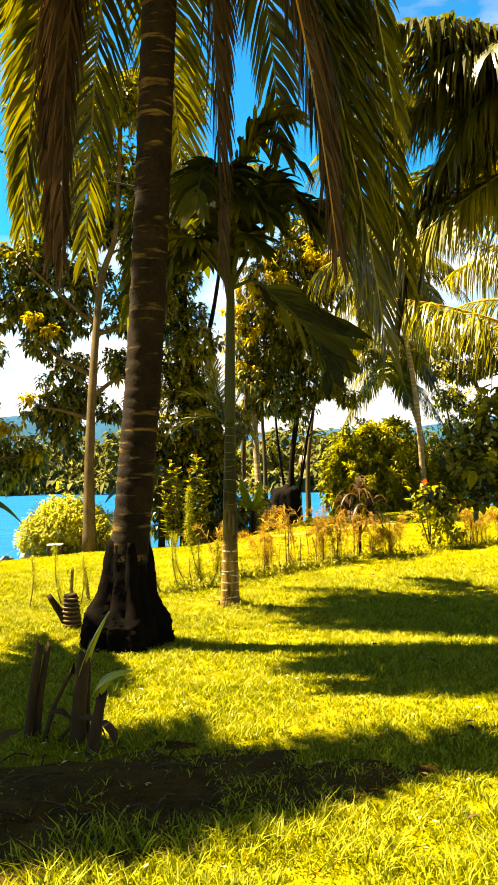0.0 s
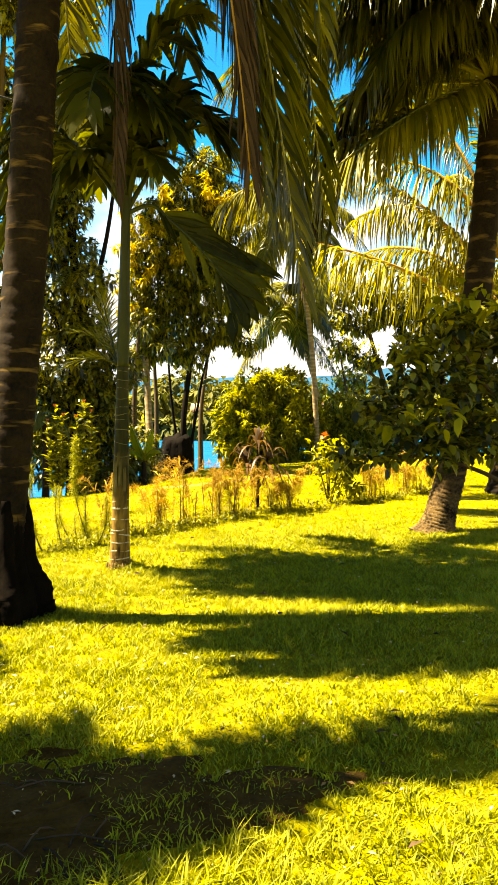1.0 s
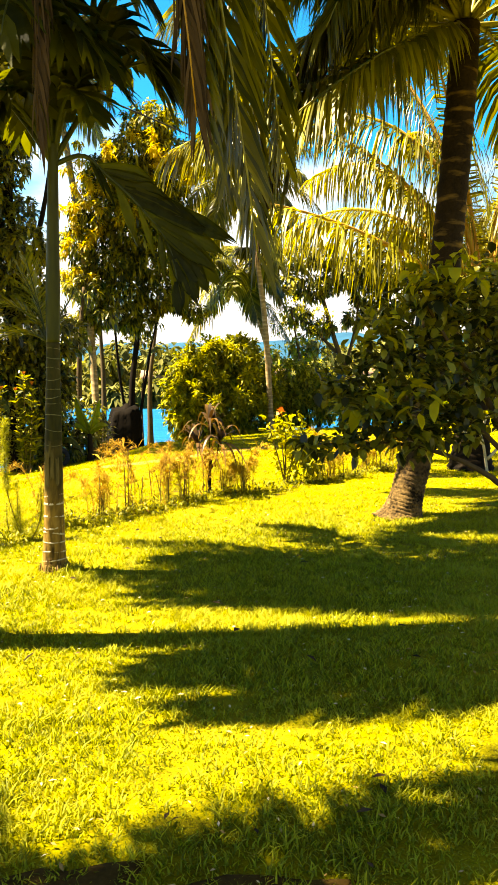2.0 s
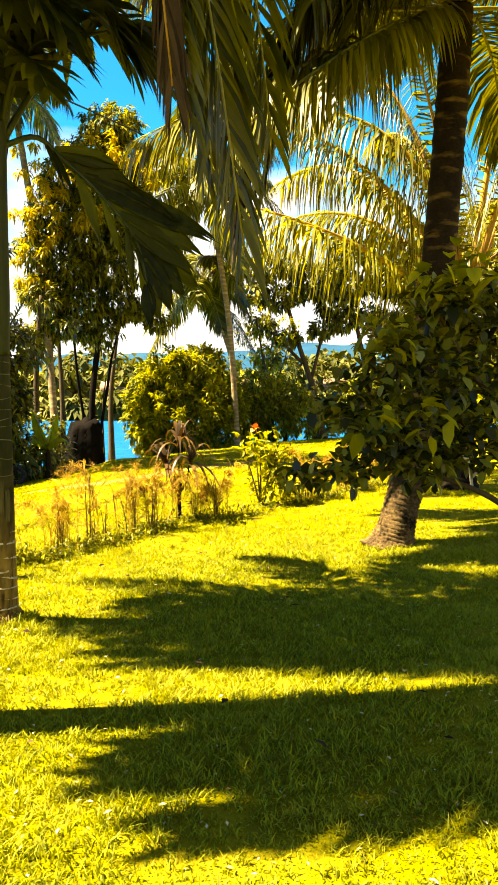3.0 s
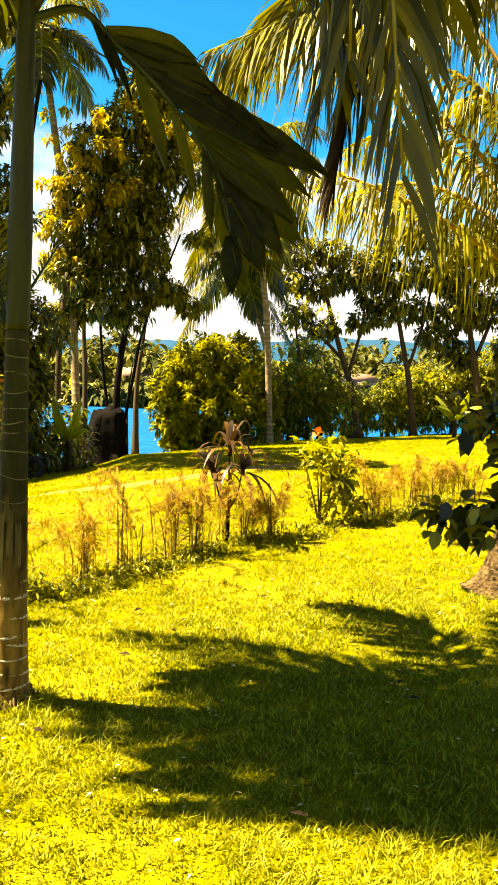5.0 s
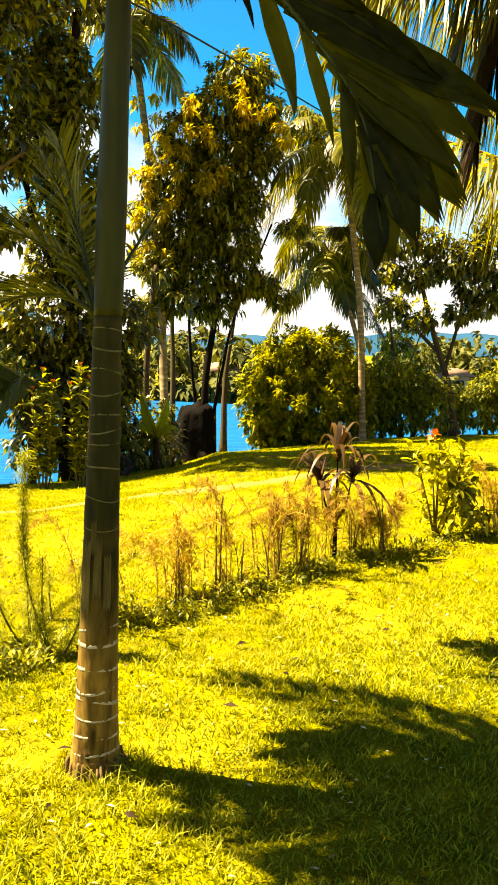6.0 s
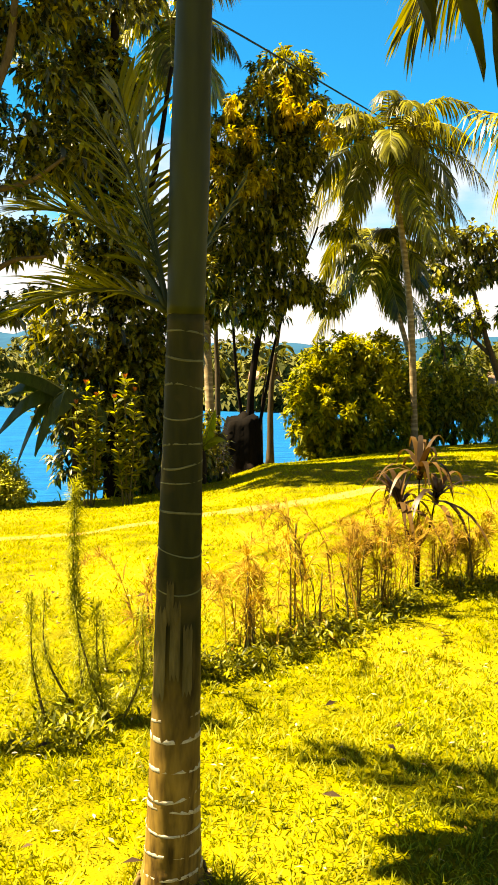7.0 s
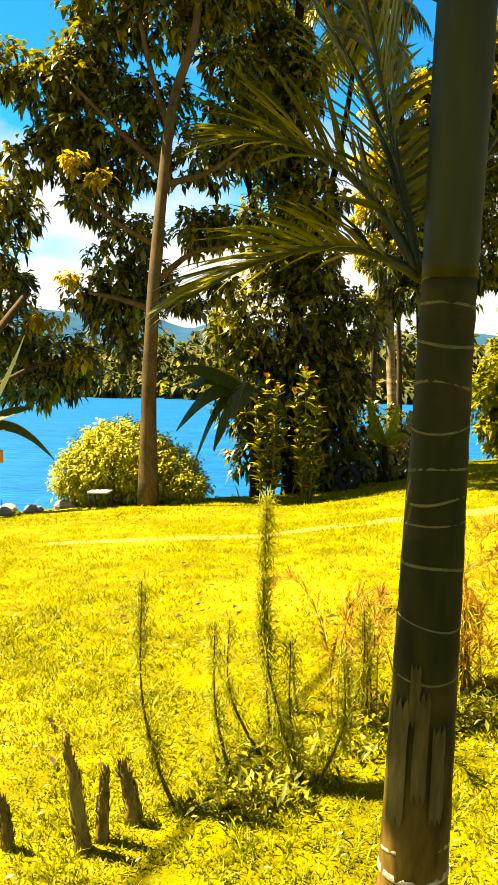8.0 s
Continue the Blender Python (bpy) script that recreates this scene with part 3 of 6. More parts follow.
# those ending above z 5.5 are out of view, added to shade the lawn
for q1, q2, q in [((-1.3, 7.6, 7.4), (-1.6, 8.0, 3.4), .7), ((-0.9, 7.8, 7.4), (-0.6, 8.6, 3.8), .75), ((-1.7, 7.6, 7.6), (-2.2, 9.0, 4.1), .7), ((0.8, 6.4, 7.4), (1.3, 6.6, 2.9), .75),
                  ((0.7, 5.9, 7.5), (1.15, 6.0, 3.9), .8), ((0.2, 7.2, 7.5), (0.35, 7.4, 4.2), .7), ((0.5, 6.2, 7.5), (0.8, 6.3, 2.8), .65), ((-2.0, 5.9, 8.0), (-3.4, 5.6, 6.3), .76), ((-2.0, 6.1, 7.9), (-3.5, 6.05, 6.1), .7), ((-1.8, 4.9, 8.0), (-2.9, 4.4, 6.2), .85), ((-2.1, 6.2, 7.6), (-3.3, 6.3, 5.9), .6), ((-1.2, 5.2, 7.8), (-1.7, 4.2, 6.0), .8)]:
    add_frond(palm, T1, q1, q2, rng, M_FROND, pairs=130, leaf=q, hang=0.5, width=0.038 if q2[2] < 5.5 else 0.055)
for q1, q2 in [((-1.7, 7.5, 7.2), (-2.15, 7.75, 3.7)), ((-1.6, 7.2, 7.3), (-2.05, 7.4, 3.9))]:
    add_frond(palm, T1, q1, q2, rng, M_FROND, pairs=130, leaf=.75, hang=0.5, width=0.045)

for q1, q2, m in [((0.35, 6.6, 7.3), (0.75, 6.75, 3.3), M_DEAD), ((0.5, 6.8, 7.2), (0.98, 6.9, 2.75), M_FROND), ((0.75, 6.9, 7.3), (1.22, 7.0, 3.0), M_FROND)]:
    add_frond(palm, T1, q1, q2, rng, m, M_DEAD if m is M_DEAD else None, "dry brown hanging frond" if m is M_DEAD else "", pairs=150, leaf=.72, hang=0.6, width=0.04, spread=.6)

# slim green palm with pale rings
rng = np.random.default_rng(12)
gpalm = thing("green_palm", "slim green palm with pale ring scars and broad drooping leaflets", "palm tree", "garden palms")
GP = [(-0.247, 7.695, -0.03), (-0.240, 7.665, 0.25), (-0.218, 7.565, 1.0), (-0.198, 7.497, 1.65), (-0.180, 7.44, 2.2), (-0.166, 7.394, 2.6), (-0.147, 7.34, 3.1)]
gp_path = curve(GP, 150)


def gp_rad(z):
    return float(np.interp(z, [-0.03, 0.0, 0.06, 0.12, 0.3, 0.55, 1.1, 1.6, 1.75, 2.1, 2.5, 3.1], [0.112, 0.106, 0.096, 0.088, 0.079, 0.072, 0.061, 0.050, 0.048, 0.050, 0.042, 0.032]))


gp_cut = int(np.argmin(abs(gp_path[:, 2] - 1.74)))
link("trunk", tube(gp_path[:gp_cut + 1], [gp_rad(z) for z in gp_path[:gp_cut + 1, 2]], 22, 0.035, rng), M_GREEN, gpalm, smooth=True)
link("crownshaft", tube(gp_path[gp_cut:], [gp_rad(z) + 0.0012 for z in gp_path[gp_cut:, 2]], 20, 0.012, rng), M_SHAFT, gpalm, "smooth dark green crownshaft", smooth=True)
roots = []
for k in range(24):
    an, r0 = k * 2.4, rng.uniform(.085, .11)
    cs, sn = math.cos(an), math.sin(an)
    r1 = rng.uniform(.108, .128)
    roots.append(tube(curve([(-.24 + r0 * cs, 7.69 + r0 * sn, rng.uniform(.02, .07)), (-.24 + r1 * .92 * cs, 7.69 + r1 * .92 * sn, .03), (-.24 + r1 * cs, 7.69 + r1 * sn, -.03)], 6), rng.uniform(.006, .011), 6, .5, rng))
link("root_foot", join(*roots), M_PALEBASE, gpalm, "pale knotted roots round the foot", smooth=True)
# old leaf-base fibre that peels from the trunk
for z, an, w, h in [(0.80, -2.3, .55, .26), (0.84, -1.65, .4, .22), (0.78, -1.15, .4, .2), (0.95, -1.9, .3, .12)]:
    vv = []
    for i in range(7):
        for j in range(9):
            zz = z + h * (i / 6 - .5) * (1 + .12 * math.sin(j * 2.1))
            k = int(np.argmin(abs(gp_path[:, 2] - zz)))
            aa = an + w * (j / 8 - .5)
            rr = gp_rad(zz) + .0045 + .003 * rng.random()
            vv.append((gp_path[k, 0] + rr * math.cos(aa), gp_path[k, 1] + rr * math.sin(aa), zz))
    ff = [q for i in range(6) for j in range(8) for q in ((i * 9 + j, i * 9 + j + 1, i * 9 + j + 10), (i * 9 + j, i * 9 + j + 10, i * 9 + j + 9))]
    link("bark_flake", (np.array(vv), np.array(ff)), M_FLAKE, gpalm, "brown peeling bark patch")
ring_z = [0.10, 0.155, 0.225, 0.29, 0.36, 0.435, 0.515, 0.585, 0.98, 1.10, 1.20, 1.285, 1.335, 1.40, 1.455, 1.545, 1.615, 1.69, 1.745]
for z in ring_z:
    k = int(np.argmin(abs(gp_path[:, 2] - z)))
    c = gp_path[k]
    b, q = (0.0055 * rng.uniform(.6, 1.35), M_RINGLOW) if z < 0.62 else (0.0022 * rng.uniform(.6, 1.3), M_RING)
    pts = [c + np.array((0, 0, dz)) for dz in (-b * 1.6, -b, b, b * 1.6)]
    r = gp_rad(z)
    rv, rf = tube(pts, [r - 0.003, r + 0.0010, r + 0.0006, r - 0.003], 20, 0.012, rng)
    tl = rng.uniform(-0.16, 0.16, 2)
    rv[:, 2] += (rv[:, 0] - c[0]) * tl[0] + (rv[:, 1] - c[1]) * tl[1] + 0.003 * np.sin(np.arctan2(rv[:, 1] - c[1], rv[:, 0] - c[0]) * 2 + z * 40)
    link("ring_scar", (rv, rf), q, gpalm, smooth=True)
GT = (-0.152, 7.355, 2.95)
AR = dict(pairs=24, leaf=0.62, width=0.08, hang=0.5, bare=0.2, thick=0.02, spread=0.75, broad=True)
for q1, q2 in [((0.5, 7.6, 4.3), (0.95, 7.4, 3.3)), ((-0.3, 7.3, 4.6), (-0.05, 6.9, 3.6)), ((-0.8, 7.6, 4.1), (-1.1, 7.5, 3.2)), ((-0.05, 8.2, 4.8), (0.15, 8.8, 4.3)), ((-0.15, 7.5, 5.1), (0.55, 7.3, 4.0)), ((0.15, 7.5, 4.6), (0.6, 7.3, 3.5)), ((0.1, 7.3, 4.3), (0.75, 7.2, 3.4)), ((-0.2, 7.2, 4.2), (0.2, 6.9, 3.5)), ((-0.6, 7.5, 4.6), (-1.1, 7.4, 3.5)), ((-0.3, 8.5, 4.5), (-0.5, 9.3, 3.7)),
               ((-0.3, 7.1, 4.5), (-0.4, 6.6, 3.5)), ((-0.7, 8.0, 4.2), (-1.2, 8.1, 2.9)), ((-0.5, 7.3, 3.8), (-0.75, 7.1, 2.9))]:
    add_frond(gpalm, GT, q1, q2, rng, M_ARECA, M_ARECASTALK, **AR)
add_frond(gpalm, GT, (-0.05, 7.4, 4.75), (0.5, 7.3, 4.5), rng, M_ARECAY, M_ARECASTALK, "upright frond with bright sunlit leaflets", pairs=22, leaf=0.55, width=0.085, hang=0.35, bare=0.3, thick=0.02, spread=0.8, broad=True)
for q1, q2 in [((0.0, 7.3, 3.85), (0.35, 7.2, 3.4)), ((-0.05, 7.25, 3.7), (0.12, 7.0, 3.2)), ((-0.35, 7.3, 3.7), (-0.5, 7.1, 3.15))]:
    add_frond(gpalm, GT, q1, q2, rng, M_ARECA, M_ARECASTALK, pairs=16, leaf=0.42, width=0.075, hang=0.3, bare=0.25, thick=0.018, spread=0.8, broad=True)
# the broad frond that hangs over the walk
def pleated(base, tip, width, folds, rng, sag=0.05, tooth=0.1):
    """A plate of fused leaflets, folded like a fan, with a toothed end."""
    base, tip = np.array(base), np.array(tip)
    d = tip - base
    across = unit(np.cross(d, np.array((rng.uniform(-.25, .25), 1.0, rng.uniform(-.25, .25)))))
    out = unit(np.cross(across, d))
    nc, us = folds * 2 + 1, np.array([0, .18, .4, .62, .82, 1.0])
    ends = rng.uniform(0, 1, nc) * tooth + np.where(np.arange(nc) % 2, 0, tooth * .9)
    v = []
    for u in us:
        for c in range(nc):
            e = c / (nc - 1) - .5
            wd = width * (.35 + .65 * math.sin(min(1, u * 1.25) * math.pi / 2)) * (1 - .82 * max(0, u - .5) / .5)
            fold = (.022 if c % 2 else -.022) * (.4 + .6 * u)
            v.append(base + d * u * (1 - (ends[c] if u > .7 else 0) * (u - .6) / .4) + across * e * wd + out * (fold + .25 * wd * e * e) + np.array((0, 0, -sag * u * u)))
    f = []
    for r_ in range(len(us) - 1):
        for c in range(nc - 1):
            a = r_ * nc + c
            f += [(a, a + 1, a + nc + 1), (a, a + nc + 1, a + nc)]
    return np.array(v), np.array(f)


big = curve([GT, (0.05, 7.40, 3.03), (0.20, 7.42, 2.92), (0.42, 7.42, 2.72), (0.64, 7.42, 2.44), (0.72, 7.42, 2.09)], 24)
big_frond = link("frond", tube(big, np.linspace(.02, .005, 24), 7), M_ARECASTALK, gpalm, "broad frond with fused pleated leaflets", smooth=True)
for s_, tip, w, k in [(8, (0.60, 7.40, 2.92), 0.12, 3), (9, (0.69, 7.41, 2.79), 0.14, 3), (10, (0.81, 7.43, 2.67), 0.15, 3), (12, (0.97, 7.42, 2.58), 0.15, 3), (13, (1.21, 7.42, 2.48), 0.16, 3), (15, (1.10, 7.41, 2.39), 0.15, 3), (16, (1.02, 7.40, 2.28), 0.16, 3), (17, (1.07, 7.44, 2.17), 0.17, 4),
                      (18, (0.97, 7.42, 2.12), 0.15, 3), (19, (0.88, 7.41, 2.03), 0.15, 3), (20, (0.79, 7.44, 1.97), 0.13, 3), (22, (0.71, 7.40, 1.95), 0.10, 2),
                      (11, (0.43, 7.38, 2.44), 0.075, 2), (14, (0.56, 7.38, 2.33), 0.045, 1), (17, (0.62, 7.37, 2.18), 0.05, 1), (7, (0.28, 7.38, 2.71), 0.035, 1), (6, (0.22, 7.36, 2.77), 0.03, 1)]:
    link("leaflet", pleated(big[s_], tip, w * 1.25, k, rng), M_ARECA, big_frond)
# small sprouting fronds half-way up the trunk
for q1, q2, lf, pr in [((-0.30, 7.76, 2.05), (-0.37, 7.68, 2.32), .27, 20), ((-0.42, 7.72, 1.88), (-0.68, 7.62, 1.70), .26, 22), ((-0.38, 7.75, 2.05), (-0.62, 7.66, 2.0), .25, 20), ((-0.31, 7.8, 2.1), (-0.45, 7.85, 2.3), .24, 16), ((-0.17, 7.85, 1.9), (-0.02, 7.9, 2.15), .1, 9)]:
    q1, q2 = (np.array(q) + np.array((0.0, -0.13, 0.0)) for q in (q1, q2))
    add_frond(gpalm, (-0.245, 7.545, 1.74), q1, q2, rng, M_SPROUT, M_ARECASTALK, "small feathery sprout frond", pairs=int(pr * 2.2), leaf=lf * 1.25, width=0.010, hang=0.2, bare=0.15, thick=0.009, spread=0.7)

# coconut palm with sunlit foot, beside the big-leaved shrub
rng = np.random.default_rng(14)
palm_r = thing("coconut_palm", "coconut palm leaning slightly with a sunlit ringed foot", "palm tree", "garden palms")
PR = [(3.15, 9.2, -0.05), (3.24, 9.2, 0.3), (3.38, 9.2, 0.9), (3.6, 9.2, 2.5), (3.75, 9.2, 4.2), (3.79, 9.2, 4.9)]
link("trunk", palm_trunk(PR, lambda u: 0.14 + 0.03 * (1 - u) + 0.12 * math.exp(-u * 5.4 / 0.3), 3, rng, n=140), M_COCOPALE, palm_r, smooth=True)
TR = (3.79, 9.2, 4.9)
ring_of_fronds(palm_r, TR, 18, rng, 3.6, [M_FROND], lift=(0.18, 1.25), pairs=85, leaf=0.85, hang=0.65, width=0.05)
add_frond(palm_r, TR, (2.4, 8.8, 6.3), (1.6, 8.6, 4.6), rng, M_FROND, pairs=95, leaf=0.9, hang=0.9)
add_frond(palm_r, TR, (3.1, 8.9, 6.3), (2.6, 8.7, 4.5), rng, M_FROND, pairs=95, leaf=0.85, hang=0.5)
for q1, q2 in [((2.8, 8.7, 6.0), (2.1, 8.3, 4.4)), ((4.4, 8.6, 6.1), (4.9, 8.0, 4.4)), ((3.0, 9.8, 6.0), (2.5, 10.2, 4.6))]:
    add_frond(palm_r, TR, q1, q2, rng, M_FROND, pairs=95, leaf=0.8, hang=0.8)

for q1, q2 in [((2.35, 9.1, 6.3), (1.68, 9.05, 2.75)), ((2.6, 9.3, 6.2), (2.0, 9.35, 3.3))]:
    add_frond(palm_r, TR, q1, q2, rng, M_DEAD if q2[0] < 1.8 else M_FROND, M_DEAD, "dark drooping frond", pairs=150, leaf=0.62, hang=0.9, spread=0.5, width=0.045)
for q1, q2 in [((3.2, 8.7, 6.3), (2.5, 8.0, 5.4)), ((3.0, 9.3, 6.5), (2.1, 9.2, 5.6)), ((2.7, 9.0, 6.6), (1.6, 8.8, 5.5))]:
    add_frond(palm_r, TR, q1, q2, rng, M_FROND, pairs=100, leaf=0.9, hang=0.8, width=0.042)

for q1, q2 in [((2.9, 8.8, 6.5), (1.35, 8.4, 5.8)), ((3.0, 8.6, 6.2), (1.8, 8.3, 5.3)), ((3.2, 8.6, 5.9), (2.35, 8.3, 4.9)), ((3.0, 9.0, 6.3), (1.7, 8.9, 5.0)), ((3.6, 8.3, 6.2), (3.2, 7.4, 5.2))]:
    add_frond(palm_r, TR, q1, q2, rng, M_FROND, pairs=110, leaf=0.85, hang=0.9, width=0.045)

for q1, q2 in [((2.3, 8.9, 4.25), (0.8, 8.8, 3.45)), ((2.6, 9.3, 4.5), (1.25, 9.4, 3.8)), ((2.9, 8.6, 4.6), (1.6, 8.4, 3.5))]:
    add_frond(palm_r, TR, q1, q2, rng, M_FRONDO, pairs=110, leaf=0.85, hang=0.9, width=0.036)

for q1, q2 in [((1.95, 9.0, 5.6), (1.5, 9.0, 2.95)), ((2.2, 9.2, 5.7), (1.75, 9.2, 3.0))]:
    add_frond(palm_r, TR, q1, q2, rng, M_FROND, pairs=130, leaf=0.66, hang=0.9, width=0.036, spread=0.6)

# young coconut palm with orange stalks
rng = np.random.default_rng(15)
palm_y = thing("coconut_palm", "young coconut palm with thick orange stalks and sunlit yellow fronds", "palm tree", "garden palms")
PB = (5.5, 12.4, gz(5.5, 12.4))
link("trunk", palm_trunk([(PB[0], PB[1], PB[2] - 0.05), (5.52, 12.4, 0.6), (5.6, 12.4, 1.5), (5.65, 12.4, 2.3)], lambda u: 0.22 + 0.14 * math.exp(-u / 0.2), 3, rng, n=60), M_COCO, palm_y, smooth=True)
TY = (5.65, 12.4, 2.3)
for q1, q2 in [((4.99, 12.4, 4.24), (3.0, 12.75, 5.0)), ((5.13, 12.1, 5.5), (2.8, 13.1, 5.1)), ((4.17, 12.44, 3.55), (2.2, 12.2, 3.75)), ((5.5, 12.5, 4.3), (4.5, 11.9, 6.1)), ((4.7, 13.2, 4.6), (3.2, 14.2, 3.7)), ((5.2, 13.0, 6.2), (4.0, 13.8, 6.4)),
               ((6.6, 12.6, 5.4), (8.0, 12.9, 4.6)), ((6.0, 11.6, 5.6), (6.8, 10.6, 5.2)), ((5.6, 13.6, 5.8), (5.4, 15.0, 5.4)), ((6.4, 13.4, 5.0), (7.6, 14.4, 4.0)), ((4.8, 13.6, 5.4), (3.8, 15.0, 4.7)), ((6.2, 12.2, 4.4), (7.6, 11.8, 2.8)), ((5.9, 12.0, 5.8), (6.3, 11.7, 6.9))]:
    add_frond(palm_y, TY, q1, q2, rng, M_FRONDY if q2[2] < 5.05 or q2[0] > 4.2 else M_FRONDO, M_PETIOLE, pairs=95, leaf=1.0, hang=1.1, width=0.032, thick=0.05, bare=0.22)


def far_palm(base, top, length, count, rng, label, radius=0.13, mats=None, leaf=0.8):
    p = thing("coconut_palm", label, "palm tree", "lakeside palms")
    b = (base[0], base[1], gz(*base) - 0.05)
    mid = ((b[0] * 0.6 + top[0] * 0.4) + 0.1, b[1] * 0.5 + top[1] * 0.5, (b[2] + top[2]) / 2)
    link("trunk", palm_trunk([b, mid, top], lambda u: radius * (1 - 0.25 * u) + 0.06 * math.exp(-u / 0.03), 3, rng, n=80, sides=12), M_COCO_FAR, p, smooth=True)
    ring_of_fronds(p, top, count, rng, length, mats or [M_FROND, M_FRONDY, M_FROND], lift=(-1.0, 1.25), pairs=60, leaf=leaf, hang=0.8, width=0.05)
    return p


rng = np.random.default_rng(16)
far_palm((5.43, 25.6), (4.6, 25.6, 7.2), 2.75, 30, rng, "tall coconut palm with pale trunk beside the lake", 0.095, [M_FRONDY, M_FRONDO, M_FRONDY])
far_palm((6.25, 27.6), (4.95, 28.4, 4.9), 2.2, 20, rng, "shorter coconut palm behind a taller one", 0.085)
far_palm((0.2, 22.9), (-0.75, 24.5, 9.5), 2.0, 14, rng, "tall coconut palm with crown over the lakeside trees", 0.1, [M_FRONDY, M_FRONDY, M_FROND])


# ---- broadleaf trees ----
def tree(label, base, limbs, clumps, rng, mat, radius=0.12, young=(), bark=None, name="tree", group="lakeside trees", lit_mat=None, **kw):
    """trunk: the first limb; the other limbs; one crown of leaves; young leaves in another colour, or clusters coloured
    as sunlit.
    """
    t = thing(name, label, "shrub" if name == "shrub" else "tree", group)
    z = gz(*base)
    for i, pts in enumerate(limbs):
        pts = [(base[0], base[1], z - 0.05)] + list(pts) if i == 0 or pts[0] is None else list(pts)
        pts = [p for p in pts if p is not None]
        r = radius * (1.0 if i == 0 else 0.5)
        path = curve(pts, 26)
        rr = r * np.linspace(1.0, 0.45, 26)
        if i == 0:
            rr = rr + r * 0.6 * np.exp(-np.linspace(0, 26, 26) / 2.0)
        link("trunk" if i == 0 else "limb", tube(path, rr, 9, 0.12, rng), bark or M_BARK, t, smooth=True)
    link("crown", crown(clumps, rng, **kw), mat, t)
    if len(young):
        link("young_leaves", crown(young, rng, **{**kw, "density": kw.get("density", 60) * 1.2, "shell": 0.2, "droop": 0.15 if lit_mat else 0.45, "size": kw.get("size", 0.2) * (1.0 if lit_mat else 0.8)}), lit_mat or M_YOUNG, t, "pale yellow leaf clusters coloured as sunlit" if lit_mat else "yellow-orange young leaves")
    return t


rng = np.random.default_rng(21)
# tall open tree on the bank
tree("tall open tree with pale straight trunk at the water", (-3.66, 17.75),
     [[(-3.62, 17.8, 1.5), (-3.55, 18.2, 3.6), (-3.45, 18.8, 5.6), (-3.1, 19.0, 6.9), (-2.9, 18.8, 9.4)],
      [(-3.55, 19, 5.2), (-3.9, 19, 6.4), (-4.2, 19, 8.0)], [(-3.6, 18.9, 4.6), (-4.3, 18.9, 5.2), (-5.2, 18.8, 6.1)], [(-3.7, 18.9, 3.4), (-4.4, 18.8, 3.8), (-5.0, 18.7, 4.3)],
      [(-3.6, 18.9, 4.4), (-2.9, 19, 4.6), (-2.3, 19, 5.0)], [(-3.75, 18.9, 2.9), (-3.2, 18.9, 3.3), (-2.6, 18.9, 3.4)], [(-3.8, 18.8, 2.4), (-4.4, 18.8, 2.6), (-4.9, 18.8, 2.7)]],
     [(-4.3, 19.4, 4.9, .6, .5, .4), (-3.9, 19.5, 5.9, .6, .5, .4), (-4.0, 19.4, 3.0, .4, .4, .3), (-5.3, 19.4, 5.2, .5, .5, .35), (-2.6, 19.5, 6.3, .5, .5, .4), (-5.2, 19.4, 6.3, .6, .6, .45), (-4.5, 19.4, 5.5, .7, .6, .4), (-4.95, 19.4, 4.35, .55, .6, .38), (-4.3, 19.4, 3.7, .5, .5, .3), (-4.4, 19.4, 2.5, .45, .5, .35),
      (-3.1, 19.4, 3.75, .5, .5, .3), (-3.1, 19.5, 4.9, .5, .5, .4), (-2.4, 19.5, 5.3, .6, .5, .5), (-3.8, 19.5, 7.2, .8, .7, .5), (-4.7, 19.5, 7.6, .8, .7, .5), (-2.8, 19.5, 7.6, .8, .7, .6), (-3.4, 19.4, 2.6, .3, .4, .25), (-3.5, 19.5, 8.6, 1.2, .8, .6),
      (-5.7, 19.4, 6.2, .6, .5, .45), (-5.0, 19.4, 6.8, .6, .5, .4), (-5.5, 19.4, 5.5, .5, .5, .35), (-4.6, 19.4, 6.1, .55, .5, .35), (-6.0, 19.4, 5.0, .5, .5, .35), (-4.9, 19.4, 4.8, .45, .5, .35), (-4.7, 19.4, 3.2, .4, .4, .3), (-4.4, 19.4, 2.9, .35, .4, .35), (-4.5, 19.4, 1.95, .3, .3, .3), (-5.1, 19.4, 2.75, .4, .4, .3), (-4.8, 19.4, 2.4, .4, .4, .3),
      (-3.0, 19.4, 5.45, .4, .4, .3), (-2.8, 19.4, 3.8, .4, .4, .3), (-2.8, 19.4, 2.8, .25, .3, .22), (-6.5, 19.4, 6.6, .6, .5, .45), (-6.6, 19.4, 4.4, .4, .4, .3),
      # high clumps added above the view to throw a shade strip on the lawn
      (-4.4, 17.9, 9.3, .8, .6, .5), (-3.4, 17.8, 9.6, .9, .6, .5), (-2.4, 17.8, 9.4, .8, .6, .5), (-1.6, 18.0, 10.0, .8, .6, .5), (-4.0, 18.8, 9.7, .9, .7, .5), (-2.8, 18.8, 10.0, .9, .7, .5), (-1.8, 19.2, 9.8, .9, .7, .5)],
     rng, M_LEAFD, 0.115, bark=M_TALLBARK, young=[(-5.0, 18.6, 4.75, .22, .2, .12), (-5.15, 18.6, 2.95, .15, .2, .12), (-4.6, 18.6, 4.5, .2, .2, .1)], size=0.19, width=0.44, density=120, whorl=7, droop=0.45)
